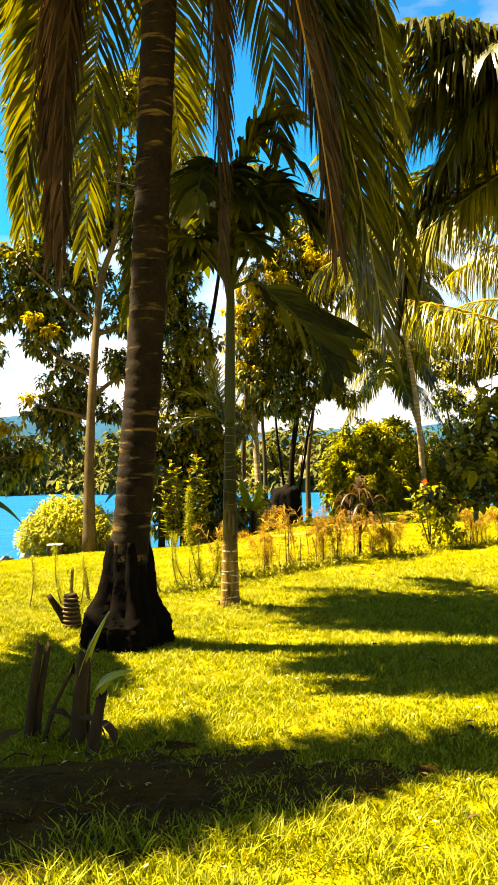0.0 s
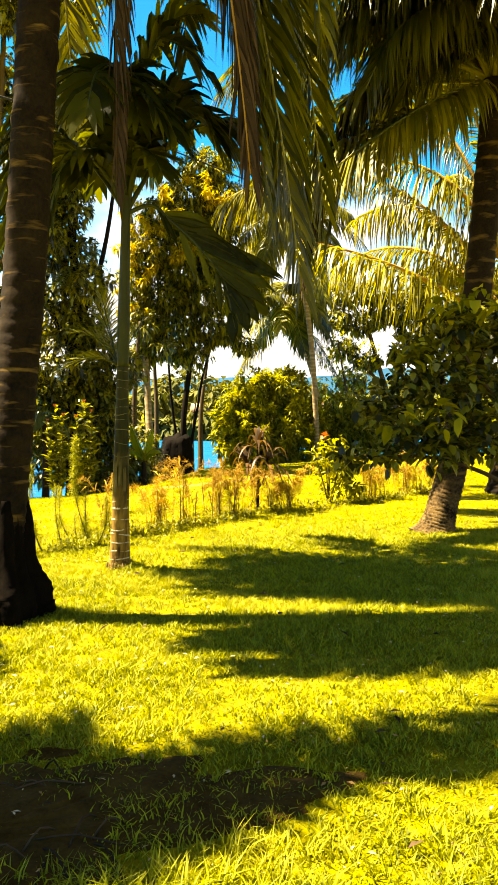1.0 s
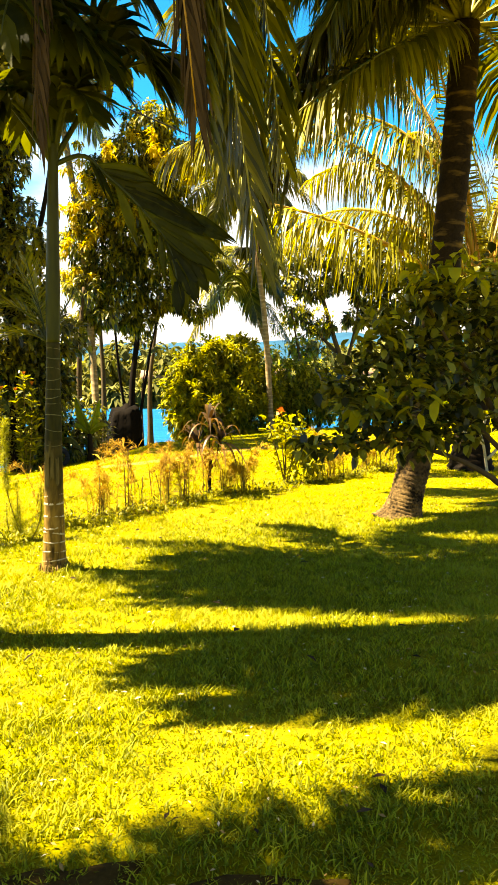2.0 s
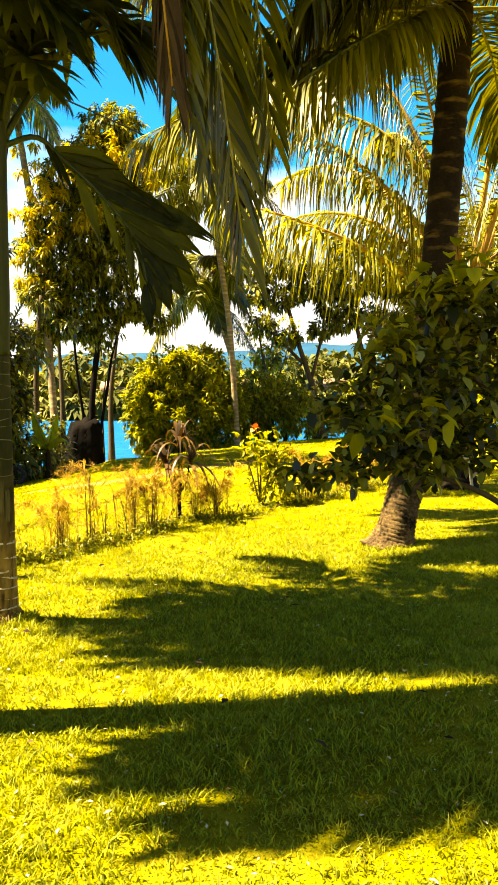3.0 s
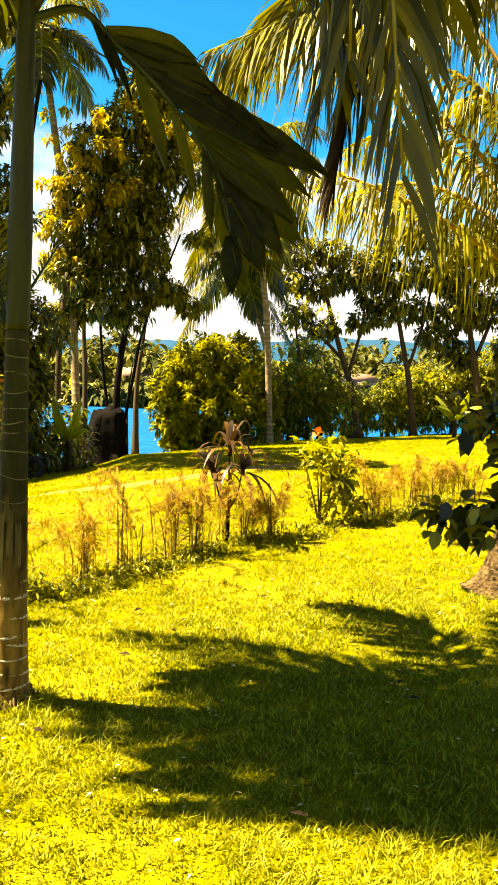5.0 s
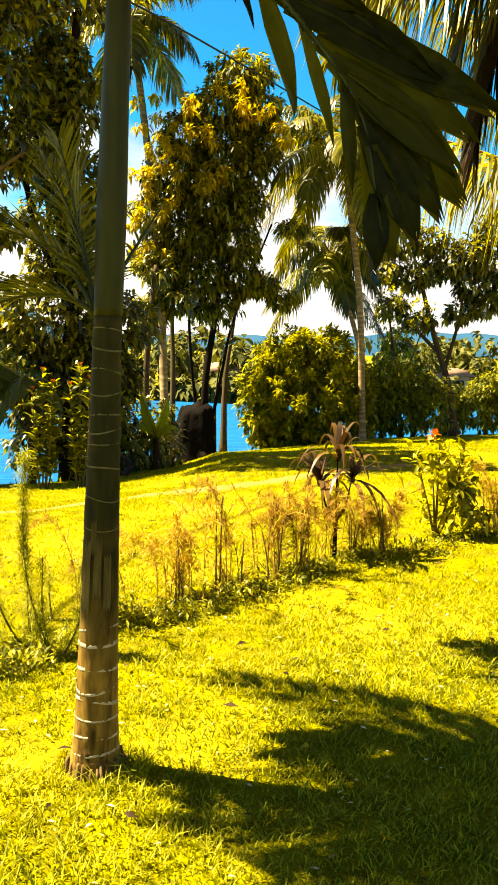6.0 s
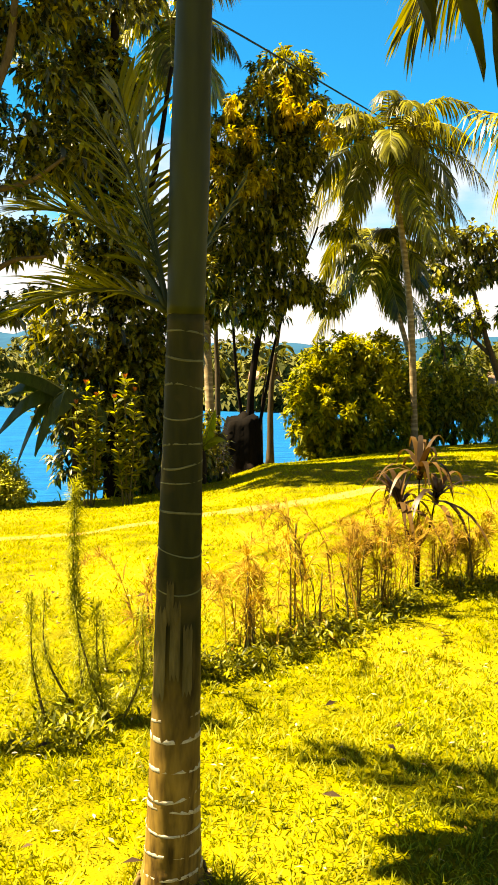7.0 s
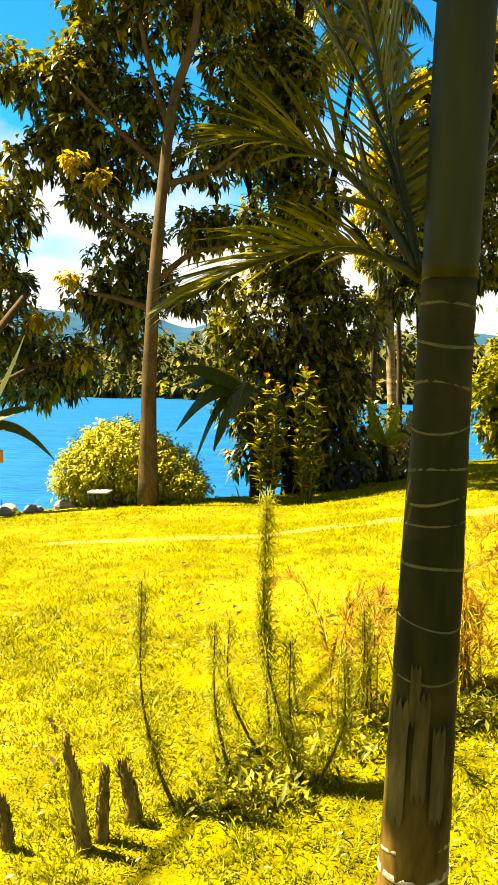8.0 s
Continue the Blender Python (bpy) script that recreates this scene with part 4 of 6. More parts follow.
# broad dark tree
tree("dense dark broadleaf tree shading the lake bank", (-1.7, 20.2),
     [[(-1.7, 20.3, 1.5), (-1.6, 20.5, 3.5), (-1.7, 20.6, 6.0), (-1.6, 20.6, 8.0)], [(-1.65, 20.4, 2.5), (-2.4, 20.5, 4.2), (-2.7, 20.5, 6.5)], [(-1.65, 20.4, 3.0), (-1.0, 20.5, 4.8), (-0.6, 20.5, 7.0)]],
     [(-1.9, 20.6, 2.3, 1.2, 1.0, .9), (-2.3, 20.5, 1.1, .8, .8, .8), (-1.2, 20.4, 1.3, .8, .8, .9), (-1.6, 20.5, 0.4, 1.1, .7, .6), (-2.0, 20.8, 4.2, .65, .7, .6), (-2.2, 20.8, 5.8, .75, .7, .6), (-1.6, 20.8, 5.0, .5, .6, .5), (-1.9, 20.8, 7.0, .6, .6, .6), (-2.6, 20.8, 7.4, .8, .8, .7), (-1.4, 20.8, 3.4, .5, .6, .5), (-1.9, 20.8, 8.6, 1.2, 1, .8), (-0.7, 20.9, 2.3, .6, .6, .6),
      (-1.2, 20.4, -.2, .9, .4, .5), (-2.4, 20.4, -.1, .5, .4, .5), (-1.7, 20.4, 1.7, .8, .5, .5), (-2.4, 20.8, 6.6, .5, .6, .6), (-1.3, 19.7, 4.2, .6, .6, .4),
      (-2.3, 20.6, 5.2, .6, .6, .5), (-1.7, 20.6, 6.3, .6, .6, .5), (-1.9, 20.6, 3.4, .7, .6, .5), (-2.9, 20.6, 2.2, .4, .5, .4), (-0.9, 20.6, 1.2, .5, .5, .5), (-1.4, 20.5, 3.0, .5, .5, .4)],
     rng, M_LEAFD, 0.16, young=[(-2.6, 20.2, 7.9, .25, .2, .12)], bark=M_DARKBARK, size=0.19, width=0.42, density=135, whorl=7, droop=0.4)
# mango with yellow young leaves
ym = []
for mx, mz in [(-.1, 6.4), (.2, 7.05), (.55, 6.9), (1.5, 7.35), (1.75, 7.2), (2.3, 6.9), (2.45, 6.6), (1.35, 5.75), (1.0, 5.85), (1.15, 5.6), (-.5, 5.5), (-.2, 5.3), (-.55, 4.0), (-.3, 3.7), (.3, 6.05), (0.0, 5.9), (.6, 5.5), (.2, 5.0), (-.45, 4.6), (.9, 6.6), (-.2, 6.9)]:
    for i in range(3):
        ym.append((mx + rng.uniform(-.42, .42), 22.95 + rng.uniform(-.2, .35), mz + rng.uniform(-.32, .32), rng.uniform(.06, .15), .12, rng.uniform(.05, .1)))
tree("mango tree with yellow-orange young leaves on dark crown", (1.2, 25.5),
     [[(1.2, 25.5, 1.0), (1.45, 25.3, 3.0), (1.6, 24.0, 5.5), (1.8, 23.9, 7.6)], [None, (0.85, 25.4, 1.2), (0.7, 25.0, 3.2), (0.6, 23.9, 5.0)], [None, (1.6, 25.4, 1.2), (1.85, 25.0, 2.6), (2.6, 23.9, 4.8)]],
     [(1.8, 24.0, 8.15, .7, .7, .5), (2.2, 24.0, 7.4, .55, .7, .5), (2.25, 24.0, 6.5, .5, .6, .4), (1.3, 23.9, 7.3, .75, .7, .55), (.6, 23.8, 6.7, .65, .7, .5), (1.7, 23.9, 6.2, .85, .8, .6), (.3, 23.7, 5.7, .7, .7, .5), (1.2, 23.7, 5.2, .85, .8, .55), (1.9, 23.9, 5.3, .5, .6, .45), (-.2, 23.7, 4.9, .5, .6, .4), (.6, 23.7, 4.4, .75, .7, .5), (1.6, 23.8, 4.4, .65, .7, .5),
      (-.15, 23.7, 3.9, .5, .6, .4), (.9, 23.7, 3.5, .75, .7, .45), (1.9, 23.9, 3.5, .55, .6, .4), (.2, 23.8, 3.0, .55, .6, .35), (1.3, 23.9, 2.8, .55, .5, .3), (2.45, 23.9, 3.4, .4, .4, .22), (3.1, 24.0, 4.75, .32, .3, .16), (2.9, 24.0, 3.1, .35, .3, .18), (-.3, 23.9, 2.6, .4, .5, .4)],
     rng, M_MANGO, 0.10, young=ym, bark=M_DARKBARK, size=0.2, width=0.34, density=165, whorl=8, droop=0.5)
# rounded mango bush
# pale clusters over the crown paint its sunlit leaves
yb = []
for i in range(95):
    a, h = rng.uniform(0, math.pi), rng.uniform(-0.75, 2.45)
    w = 1.9 * math.sqrt(max(.05, 1 - ((h - .5) / 2.05) ** 2))
    w *= rng.uniform(.92, 1.14)
    yb.append((3.98 + .86 * w * math.cos(a), 26.3 - w * .62 * math.sin(a), h, rng.uniform(.1, .2), .12, rng.uniform(.07, .14)))
tree("rounded sunlit mango tree with branches to the ground", (3.92, 26.24), [[(3.92, 26.35, 0.33), (3.82, 26.45, 1.60)], [None, (3.39, 26.35, 0.22), (2.86, 26.35, 1.18)], [None, (4.45, 26.35, 0.22), (4.98, 26.35, 1.18)]],
     [(3.05, 26.45, 1.18, .75, .8, .7), (3.60, 26.45, 1.71, .8, .9, .7), (4.56, 26.56, 1.71, .8, .9, .7), (5.30, 26.56, 0.86, .6, .8, .8), (2.85, 26.35, 0.05, .5, .7, .7), (3.5, 26.03, 0.43, .9, .8, .8), (4.45, 26.03, 0.43, .9, .8, .9), (4.1, 26.14, -0.45, 1.3, .8, .42), (3.5, 26.1, -.62, .8, .6, .3), (4.9, 26.2, -.6, .8, .6, .3)],
     rng, M_LEAF, 0.12, young=yb, lit_mat=M_LEAFY, size=0.21, width=0.36, density=125, whorl=8, droop=0.35, shell=0.4)
# thin trees at the lake
for bx, by, tops in [(1.75, 26.2, (2.2, 26.4, 4.4)), (-0.3, 22.3, (-0.1, 22.6, 3.6)), (0.35, 25.9, (0.3, 25.6, 4.2))]:
    tree("thin pale tree trunk leaning among lakeside trees", (bx, by), [[(bx + 0.02, by, 1.0), (bx * 0.6 + tops[0] * 0.4, by, 2.4), tops]], [(tops[0], tops[1], tops[2], .4, .4, .3), (tops[0] + 0.6, tops[1], tops[2] - .7, .28, .3, .16)], rng, M_LEAFD, 0.085, size=0.2, width=0.36, density=90, droop=0.5)
# airy trees to the right
tree("airy big-leaved tree with leaning pale trunk", (9.20, 28.80), [[(8.99, 29.02, 0.96), (8.56, 29.45, 2.67), (8.13, 29.66, 4.38)], [(8.88, 29.12, 1.39), (9.42, 29.45, 3.10), (9.63, 29.66, 4.81)], [(8.67, 29.34, 2.03), (7.70, 29.66, 3.10), (7.28, 29.66, 3.74)]],
     [(7.92, 29.66, 4.38, .8, .6, .4), (9.20, 29.66, 4.81, .9, .6, .5), (7.28, 29.66, 3.42, .5, .5, .35), (9.95, 29.66, 4.06, .6, .5, .4), (8.13, 29.66, 2.99, .5, .4, .3), (7.49, 29.66, 2.24, .4, .4, .4), (7.4, 29.5, 5.4, .65, .5, .4), (6.8, 29.5, 4.6, .55, .5, .4), (8.4, 29.6, 5.5, .6, .5, .4), (9.9, 29.6, 5.3, .6, .5, .4), (9.4, 29.6, 3.3, .45, .4, .3)], rng, M_LEAFD, 0.13, size=0.24, width=0.46, density=110, droop=0.5, whorl=6)
tree("airy big-leaved tree at the lake edge", (11.34, 29.23), [[(11.24, 29.45, 0.96), (10.91, 29.66, 2.88), (10.49, 29.66, 4.60)], [(11.13, 29.55, 1.60), (11.77, 29.66, 3.53), (11.98, 29.66, 5.02)]],
     [(10.70, 29.66, 4.81, .8, .6, .5), (11.98, 29.66, 5.02, .8, .6, .5), (11.34, 29.66, 3.74, .6, .5, .4), (12.63, 29.66, 3.53, .7, .6, .5), (10.27, 29.66, 3.63, .5, .5, .4), (10.6, 29.6, 6.0, .7, .5, .45), (11.7, 29.6, 6.2, .7, .5, .45), (12.6, 29.6, 4.6, .6, .5, .4), (12.1, 29.6, 2.9, .6, .5, .4), (13.0, 29.6, 2.3, .6, .5, .5)], rng, M_LEAFD, 0.12, size=0.24, width=0.46, density=110, droop=0.5, whorl=6)
for bx, by, s in [(6.6, 27.9, 1.3), (7.7, 28.3, 1.2), (5.9, 28.0, 1.2), (9.3, 29.9, 0.9), (10.8, 30.2, 1.1), (12.0, 30.8, 1.3), (13.6, 31.0, 1.6), (15.6, 31, 1.9), (18.0, 31, 2.3), (20.5, 30, 2.8), (14.5, 24.5, 1.7), (17, 22.5, 2.3), (12.6, 21.5, 1.3)]:
    z0 = gz(bx, by)
    tree("bushy green shrub on the bank", (bx, by), [[(bx, by, z0 + 0.5 * s), (bx + 0.1, by, z0 + 1.2 * s)]], [(bx - .3 * s, by, z0 + .7 * s, .7 * s, .6 * s, .6 * s), (bx + .4 * s, by, z0 + .9 * s, .6 * s, .6 * s, .7 * s), (bx, by, z0 + 1.4 * s, .6 * s, .5 * s, .5 * s)], rng, M_LEAF, 0.07, name="shrub", group="bank shrubs", size=0.19, width=0.4, density=100, droop=0.4)
tree("slender airy tree with fine sunlit yellow-green leaves", (7.3, 28.2), [[(7.2, 28.4, 1.0), (7.0, 28.6, 2.4), (6.8, 28.6, 3.6)], [(7.2, 28.4, .9), (7.8, 28.6, 2.2), (8.0, 28.6, 3.4)], [None, (6.6, 28.4, .9), (6.4, 28.5, 1.9)]],
     [(6.8, 28.6, 3.5, .55, .4, .45), (7.2, 28.7, 2.7, .6, .4, .4), (7.9, 28.7, 3.3, .5, .4, .35), (6.5, 28.6, 2.0, .5, .4, .4), (7.7, 28.6, 1.9, .5, .4, .35), (7.1, 28.6, 1.3, .6, .4, .35), (6.3, 28.6, 2.9, .35, .4, .4)], rng, M_LEAFY, 0.05, size=0.13, width=0.4, density=70, droop=0.3, whorl=5)
tree("tall big-leaved tree shading the far bank", (13.4, 28.6), [[(13.3, 28.7, 1.2), (13.0, 28.8, 3.0), (12.6, 28.8, 5.2)], [(13.2, 28.8, 2.0), (13.9, 28.8, 3.8), (14.4, 28.8, 5.6)]],
     [(12.4, 28.8, 5.2, .9, .7, .7), (13.4, 28.8, 5.9, 1.0, .7, .7), (14.4, 28.8, 5.4, 1.0, .7, .8), (12.9, 28.8, 3.9, .8, .6, .5), (14.0, 28.8, 3.7, .9, .7, .6), (15.2, 28.8, 4.2, .9, .7, .8), (14.9, 28.8, 2.6, .8, .7, .7), (15.8, 28.8, 6.0, 1.0, .8, .9)], rng, M_LEAFD, 0.15, size=0.26, width=0.44, density=90, droop=0.5, whorl=6)
for bx, by, s, hh in [(-0.55, 21.6, .8, 1.0), (0.05, 22.4, .62, .9), (-1.15, 20.3, .6, .7)]:
    z0 = gz(bx, by)
    tree("dense dark undergrowth between the bank trees", (bx, by), [[(bx, by, z0 + .5), (bx + .05, by, z0 + 1.1 * hh)]], [(bx - .25 * s, by, z0 + .55 * hh, .55 * s, .5, .6 * hh), (bx + .3 * s, by, z0 + .5 * hh, .5 * s, .5, .55 * hh), (bx, by, z0 + 1.2 * hh, .45 * s, .4, .5 * hh)], rng, M_LEAFD, 0.05, name="shrub", group="bank shrubs", size=0.17, width=0.4, density=120, droop=0.4)
# left side tree over the water
tree("leafy tree hanging over the lake", (-6.5, 17.2), [[(-6.5, 17.4, 0.6), (-6.3, 18.0, 1.8), (-6.1, 19.2, 2.8)], [(-6.4, 17.6, 1.0), (-5.9, 18.9, 1.5), (-5.5, 19.7, 1.6)]],
     [(-5.9, 19.7, 1.72, .75, .6, .42), (-5.5, 19.7, 1.4, .5, .5, .3), (-6.2, 19.7, 1.2, .6, .5, .35), (-6.65, 19.7, 2.9, .35, .5, .35), (-7.0, 19.7, 2.2, .8, .7, .7), (-7.4, 19.7, 3.6, .9, .7, .7), (-6.6, 19.7, 4.2, .5, .5, .4)], rng, M_LEAFD, 0.1, young=[(-5.9, 19.3, 2.3, .5, .2, .15), (-5.3, 19.3, 1.6, .3, .2, .12)], size=0.2, width=0.4, density=120, droop=0.45)
# round yellow bush
tree("round yellow-green bush at the water edge", (-4.45, 18.35), [[(-4.45, 18.5, -0.3), (-4.4, 18.5, 0.3)], [None, (-4.0, 18.5, -0.3), (-3.6, 18.5, 0.1)], [None, (-4.9, 18.5, -0.3), (-5.2, 18.5, 0.1)]],
     [(-4.3, 18.5, -0.04, .8, .6, .62), (-4.8, 18.5, -0.28, .6, .6, .48), (-3.7, 18.5, -0.2, .6, .6, .46), (-3.25, 18.5, -0.45, .35, .5, .32), (-4.55, 18.5, .25, .3, .3, .28), (-3.95, 18.5, .2, .28, .3, .25)], rng, M_BUSH, 0.05, name="shrub", group="bank shrubs", size=0.085, width=0.42, density=1050, droop=0.25, shell=0.75)


# pair of red-tipped shrubs
def tipped_shrub(x, y, top, rng):
    s = thing("shrub", "upright yellow-green shrub with reddish leaf tips", "shrub", "red-tipped shrubs")
    z = gz(x, y)
    for dx, dy, q in [(0, 0, 1.0), (-.17, .05, .84), (.16, -.05, .9), (.08, .12, .72), (-.1, -.1, .62), (.22, .05, .6)]:
        h = z + (top - z) * q
        c = curve([(x + dx * .3, y + dy * .3, z - .05), (x + dx * .8, y + dy, z + (h - z) * .5), (x + dx, y + dy, h)], 20)
        link("stem", tube(c, np.linspace(.014, .005, 20), 6), M_STEM, s)
        m = 54
        k = rng.uniform(.14, 1.0, m) * 19
        p = np.stack([np.interp(k, range(20), c[:, j]) for j in range(3)], -1)
        an = np.arange(m) * 2.4
        d = np.stack([np.cos(an), np.sin(an), rng.uniform(.2, 1.1, m)], -1)
        ln = rng.uniform(.14, .24, m)
        link("leaves", leaves(p, d, ln, ln * .38, rng, .15, oval=True), M_LEAF, s)
        if q > .8:
            an = np.arange(9) * 2.4
            e = np.tile(c[-1], (9, 1))
            link("leaf_tips", leaves(e, np.stack([np.cos(an) * .5, np.sin(an) * .5, np.ones(9)], -1), np.full(9, .11), np.full(9, .035), rng, .1, oval=True), M_RED, s, "reddish young leaves")


rng = np.random.default_rng(23)
tipped_shrub(-1.86, 17.9, 1.33, rng)
tipped_shrub(-1.27, 17.9, 1.42, rng)


# ---- banana plants ----
def blade(p0, p1, p2, width, rng, torn=True, n=22):
    """One banana leaf: a folded blade along a curve, with torn edges; the midrib apart."""
    c = bezier(p0, p1, p2, n)
    t = np.linspace(0, 1, n)
    tg = unit(np.gradient(c, axis=0))
    side = unit(np.cross(tg, np.array((0.03, 0.05, 1.0))))
    nrm = np.cross(side, tg)
    w = width * np.sqrt(np.clip(np.sin(np.clip(t * 1.02, 0, 1) ** 0.8 * math.pi), 0.02, 1))
    geos = []
    for sg in (1, -1):
        cut = 1 - (0.4 * (rng.random(n) < 0.3) * rng.random(n) if torn else 0)
        e = c + side * (sg * w * cut)[:, None] - nrm * 0.0 + np.array((0, 0, -1.0)) * (w * 0.85)[:, None]
        v = np.concatenate([c, e])
        f = []
        for i in range(n - 1):
            f += [(i, i + 1, n + i + 1), (i, n + i + 1, n + i)]
        geos.append((v, np.array(f)))
    return join(*geos), tube(c - nrm * 0.004, 0.012 * (1.2 - t), 5)


def banana(x, y, h, spec_leaves, rng, label, mat, name="banana_plant"):
    b = thing(name, label, "banana plant", "banana plants")
    z = gz(x, y)
    link("stem", tube(curve([(x, y, z - 0.05), (x + 0.02, y, z + h * 0.5), (x, y, z + h)], 14), np.linspace(0.09, 0.05, 14) * min(1, h / 1.0 + 0.3), 10, 0.08, rng), M_CUT, b, smooth=True)
    for dx, dy, dz, L, w in spec_leaves:
        p0 = np.array((x, y, z + h))
        d = np.array((dx, dy, 0.0))
        p1, p2 = p0 + d * L * 0.5 + np.array((0, 0, L * 0.45)), p0 + d * L + np.array((0, 0, dz))
        lf, rib = blade(p0, p1, p2, w, rng)
        ob = link("leaf", lf, mat, b)
        link("midrib", rib, M_RACHIS, ob)
    return b


rng = np.random.default_rng(24)
banana(-2.25, 19.3, 1.75, [(-0.9, -0.1, 0.45, 1.35, .28), (-0.95, -0.15, -0.6, 1.35, .30), (-0.75, -0.2, -1.15, 1.3, .28), (-0.8, 0.2, 0.1, 1.5, .28), (0.6, -0.5, -0.4, 1.0, .22), (-0.1, -0.9, -0.2, 1.1, .22), (-0.5, -0.4, -0.9, 1.2, .26)], rng, "banana plant with torn dark drooping leaves at the bank", M_BANANA)
banana(-6.3, 17.3, 1.2, [(0.95, 0.3, -0.4, 1.25, .17), (0.6, 0.4, 1.5, 1.2, .16), (0.8, 0.3, 0.4, 1.1, .17), (0.3, -0.8, -0.2, 1.0, .15), (-0.7, -0.4, -0.1, 1.0, .16)], rng, "banana plant with drooping leaves over the water", M_BANANA)
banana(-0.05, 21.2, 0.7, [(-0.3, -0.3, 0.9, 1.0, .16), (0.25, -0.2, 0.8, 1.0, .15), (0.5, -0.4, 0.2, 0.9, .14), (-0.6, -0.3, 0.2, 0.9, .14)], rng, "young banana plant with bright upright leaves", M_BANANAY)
banana(-0.75, 20.1, 0.5, [(-0.5, -0.3, -0.1, 0.8, .16), (0.6, -0.3, -0.1, 0.9, .15), (0.1, -0.6, 0.3, 0.7, .14)], rng, "low banana plant in shade of the trees", M_BANANA)
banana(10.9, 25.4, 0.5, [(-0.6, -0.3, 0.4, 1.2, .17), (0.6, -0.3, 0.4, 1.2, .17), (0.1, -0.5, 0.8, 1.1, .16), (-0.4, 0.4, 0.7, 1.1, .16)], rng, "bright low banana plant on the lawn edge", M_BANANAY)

# torn leaf on a bare stalk among the trunks
torn = thing("banana_plant", "single torn banana leaf on a bare thin stalk", "banana plant", "banana plants")
link("stalk", tube(curve([(1.5, 25.6, gz(1.5, 25.6) - .05), (1.48, 25.6, .6), (1.6, 25.6, 1.6)], 12), np.linspace(.03, .018, 12), 7), M_CUT, torn)
lf, rib = blade((1.6, 25.6, 1.6), (1.75, 25.6, 2.35), (2.2, 25.6, 2.15), .17, rng)
ob = link("leaf", lf, M_BANANA, torn)
link("midrib", rib, M_RACHIS, ob)

# small frangipani by the young coconut palm
fra = thing("frangipani", "small bare-stemmed frangipani with leaf rosettes at its tips", "plant")
fz = gz(5.57, 12.0)
for q in [[(5.57, 12.0, fz - .04), (5.5, 12.0, .4), (5.42, 12.0, .62)], [(5.5, 12.0, .42), (5.3, 12.0, .55), (5.02, 12.0, .69)], [(5.44, 12.0, .58), (5.5, 12.0, .72), (5.55, 12.0, .84)], [(5.56, 12.0, .2), (5.8, 12.0, .45), (5.95, 12.0, .7)]]:
    link("branch", tube(curve(q, 10), np.linspace(.022, .016, 10), 7, .1, rng), M_PALE, fra, smooth=True)
    e = np.array(q[-1])
    an = np.linspace(0, 2 * math.pi, 9)[:8]
    for a in an:
        link("leaf", leaves(np.array([e]), np.array([(math.cos(a), math.sin(a), .55)]), np.array([.24]), np.array([.075]), rng, .25, oval=True), M_LEAFY, fra)

# ---- stump, stool, tyre, board, stones, houses ----
rng = np.random.default_rng(25)
stump = thing("tree_stump", "big dark weathered tree stump at the lake bank", "stump")
sz = gz(0.9, 25.0)
sv, sf = [], []
NA, NR = 30, 16
top = [1.36 + .10 * math.sin(2 * math.pi * i / NA + .6) + .03 * math.sin(10 * math.pi * i / NA) + rng.uniform(-.04, .04) for i in range(NA)]
for k in range(NR):
    u = k / (NR - 1)
    for i in range(NA):
        an = 2 * math.pi * i / NA
        flute = 1 + .11 * math.sin(5 * an + 1.2 * u) + .07 * math.sin(11 * an + 2) + rng.uniform(-.03, .03)
        r_ = (.50 + .20 * math.exp(-u / .16)) * flute * (1 - .12 * u - .18 * max(0, u - .7) / .3)
        sv.append((.86 + .08 * u + r_ * math.cos(an), 25 + r_ * .9 * math.sin(an), sz - .1 + u * (top[i] + .1)))
sv.append((.93, 25.0, sz + 1.3))
for k in range(NR - 1):
    for i in range(NA):
        p, q = k * NA + i, k * NA + (i + 1) % NA
        sf += [(p, q, q + NA), (p, q + NA, p + NA)]
sf += [((NR - 1) * NA + i, (NR - 1) * NA + (i + 1) % NA, NR * NA) for i in range(NA)]
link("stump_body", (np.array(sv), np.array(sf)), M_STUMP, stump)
for a, l in [(2.8, 0.75), (3.6, 0.7), (5.2, 0.6), (0.2, 0.55)]:
    c, s_ = math.cos(a), math.sin(a)
    link("root", tube(curve([(0.9 + .3 * c, 25 + .3 * s_, sz + .35), (0.9 + .55 * c, 25 + .55 * s_, sz + .14), (0.9 + l * c, 25 + l * s_, sz - 0.02)], 9), np.linspace(.13, .05, 9), 8, .2, rng), M_DARKBARK, stump)

stool = thing("low_stool", "small white square stool on the lawn by the bush", "stool")
kx, ky = -4.4, 17.7
kz = gz(kx, ky)


def box(x0, x1, y0, y1, z0, z1, bev=0.008):
    bm = bmesh.new()
    bmesh.ops.create_cube(bm, size=1.0, matrix=Matrix.LocRotScale(((x0 + x1) / 2, (y0 + y1) / 2, (z0 + z1) / 2), None, (x1 - x0, y1 - y0, z1 - z0)))
    bmesh.ops.bevel(bm, geom=bm.edges[:], offset=bev, segments=1, affect="EDGES")
    bmesh.ops.triangulate(bm, faces=bm.faces[:])
    bm.verts.index_update()
    geo = (np.array([v.co[:] for v in bm.verts]), np.array([[v.index for v in f.verts] for f in bm.faces]))
    bm.free()
    return geo


link("seat", box(kx - .16, kx + .16, ky - .14, ky + .14, kz + .24, kz + .27), M_WHITE, stool)
for sx in (-1, 1):
    for sy in (-1, 1):
        link("leg", box(kx + sx * .13 - .014, kx + sx * .13 + .014, ky + sy * .11 - .014, ky + sy * .11 + .014, kz - .02, kz + .24, 0.003), M_BARK, stool)

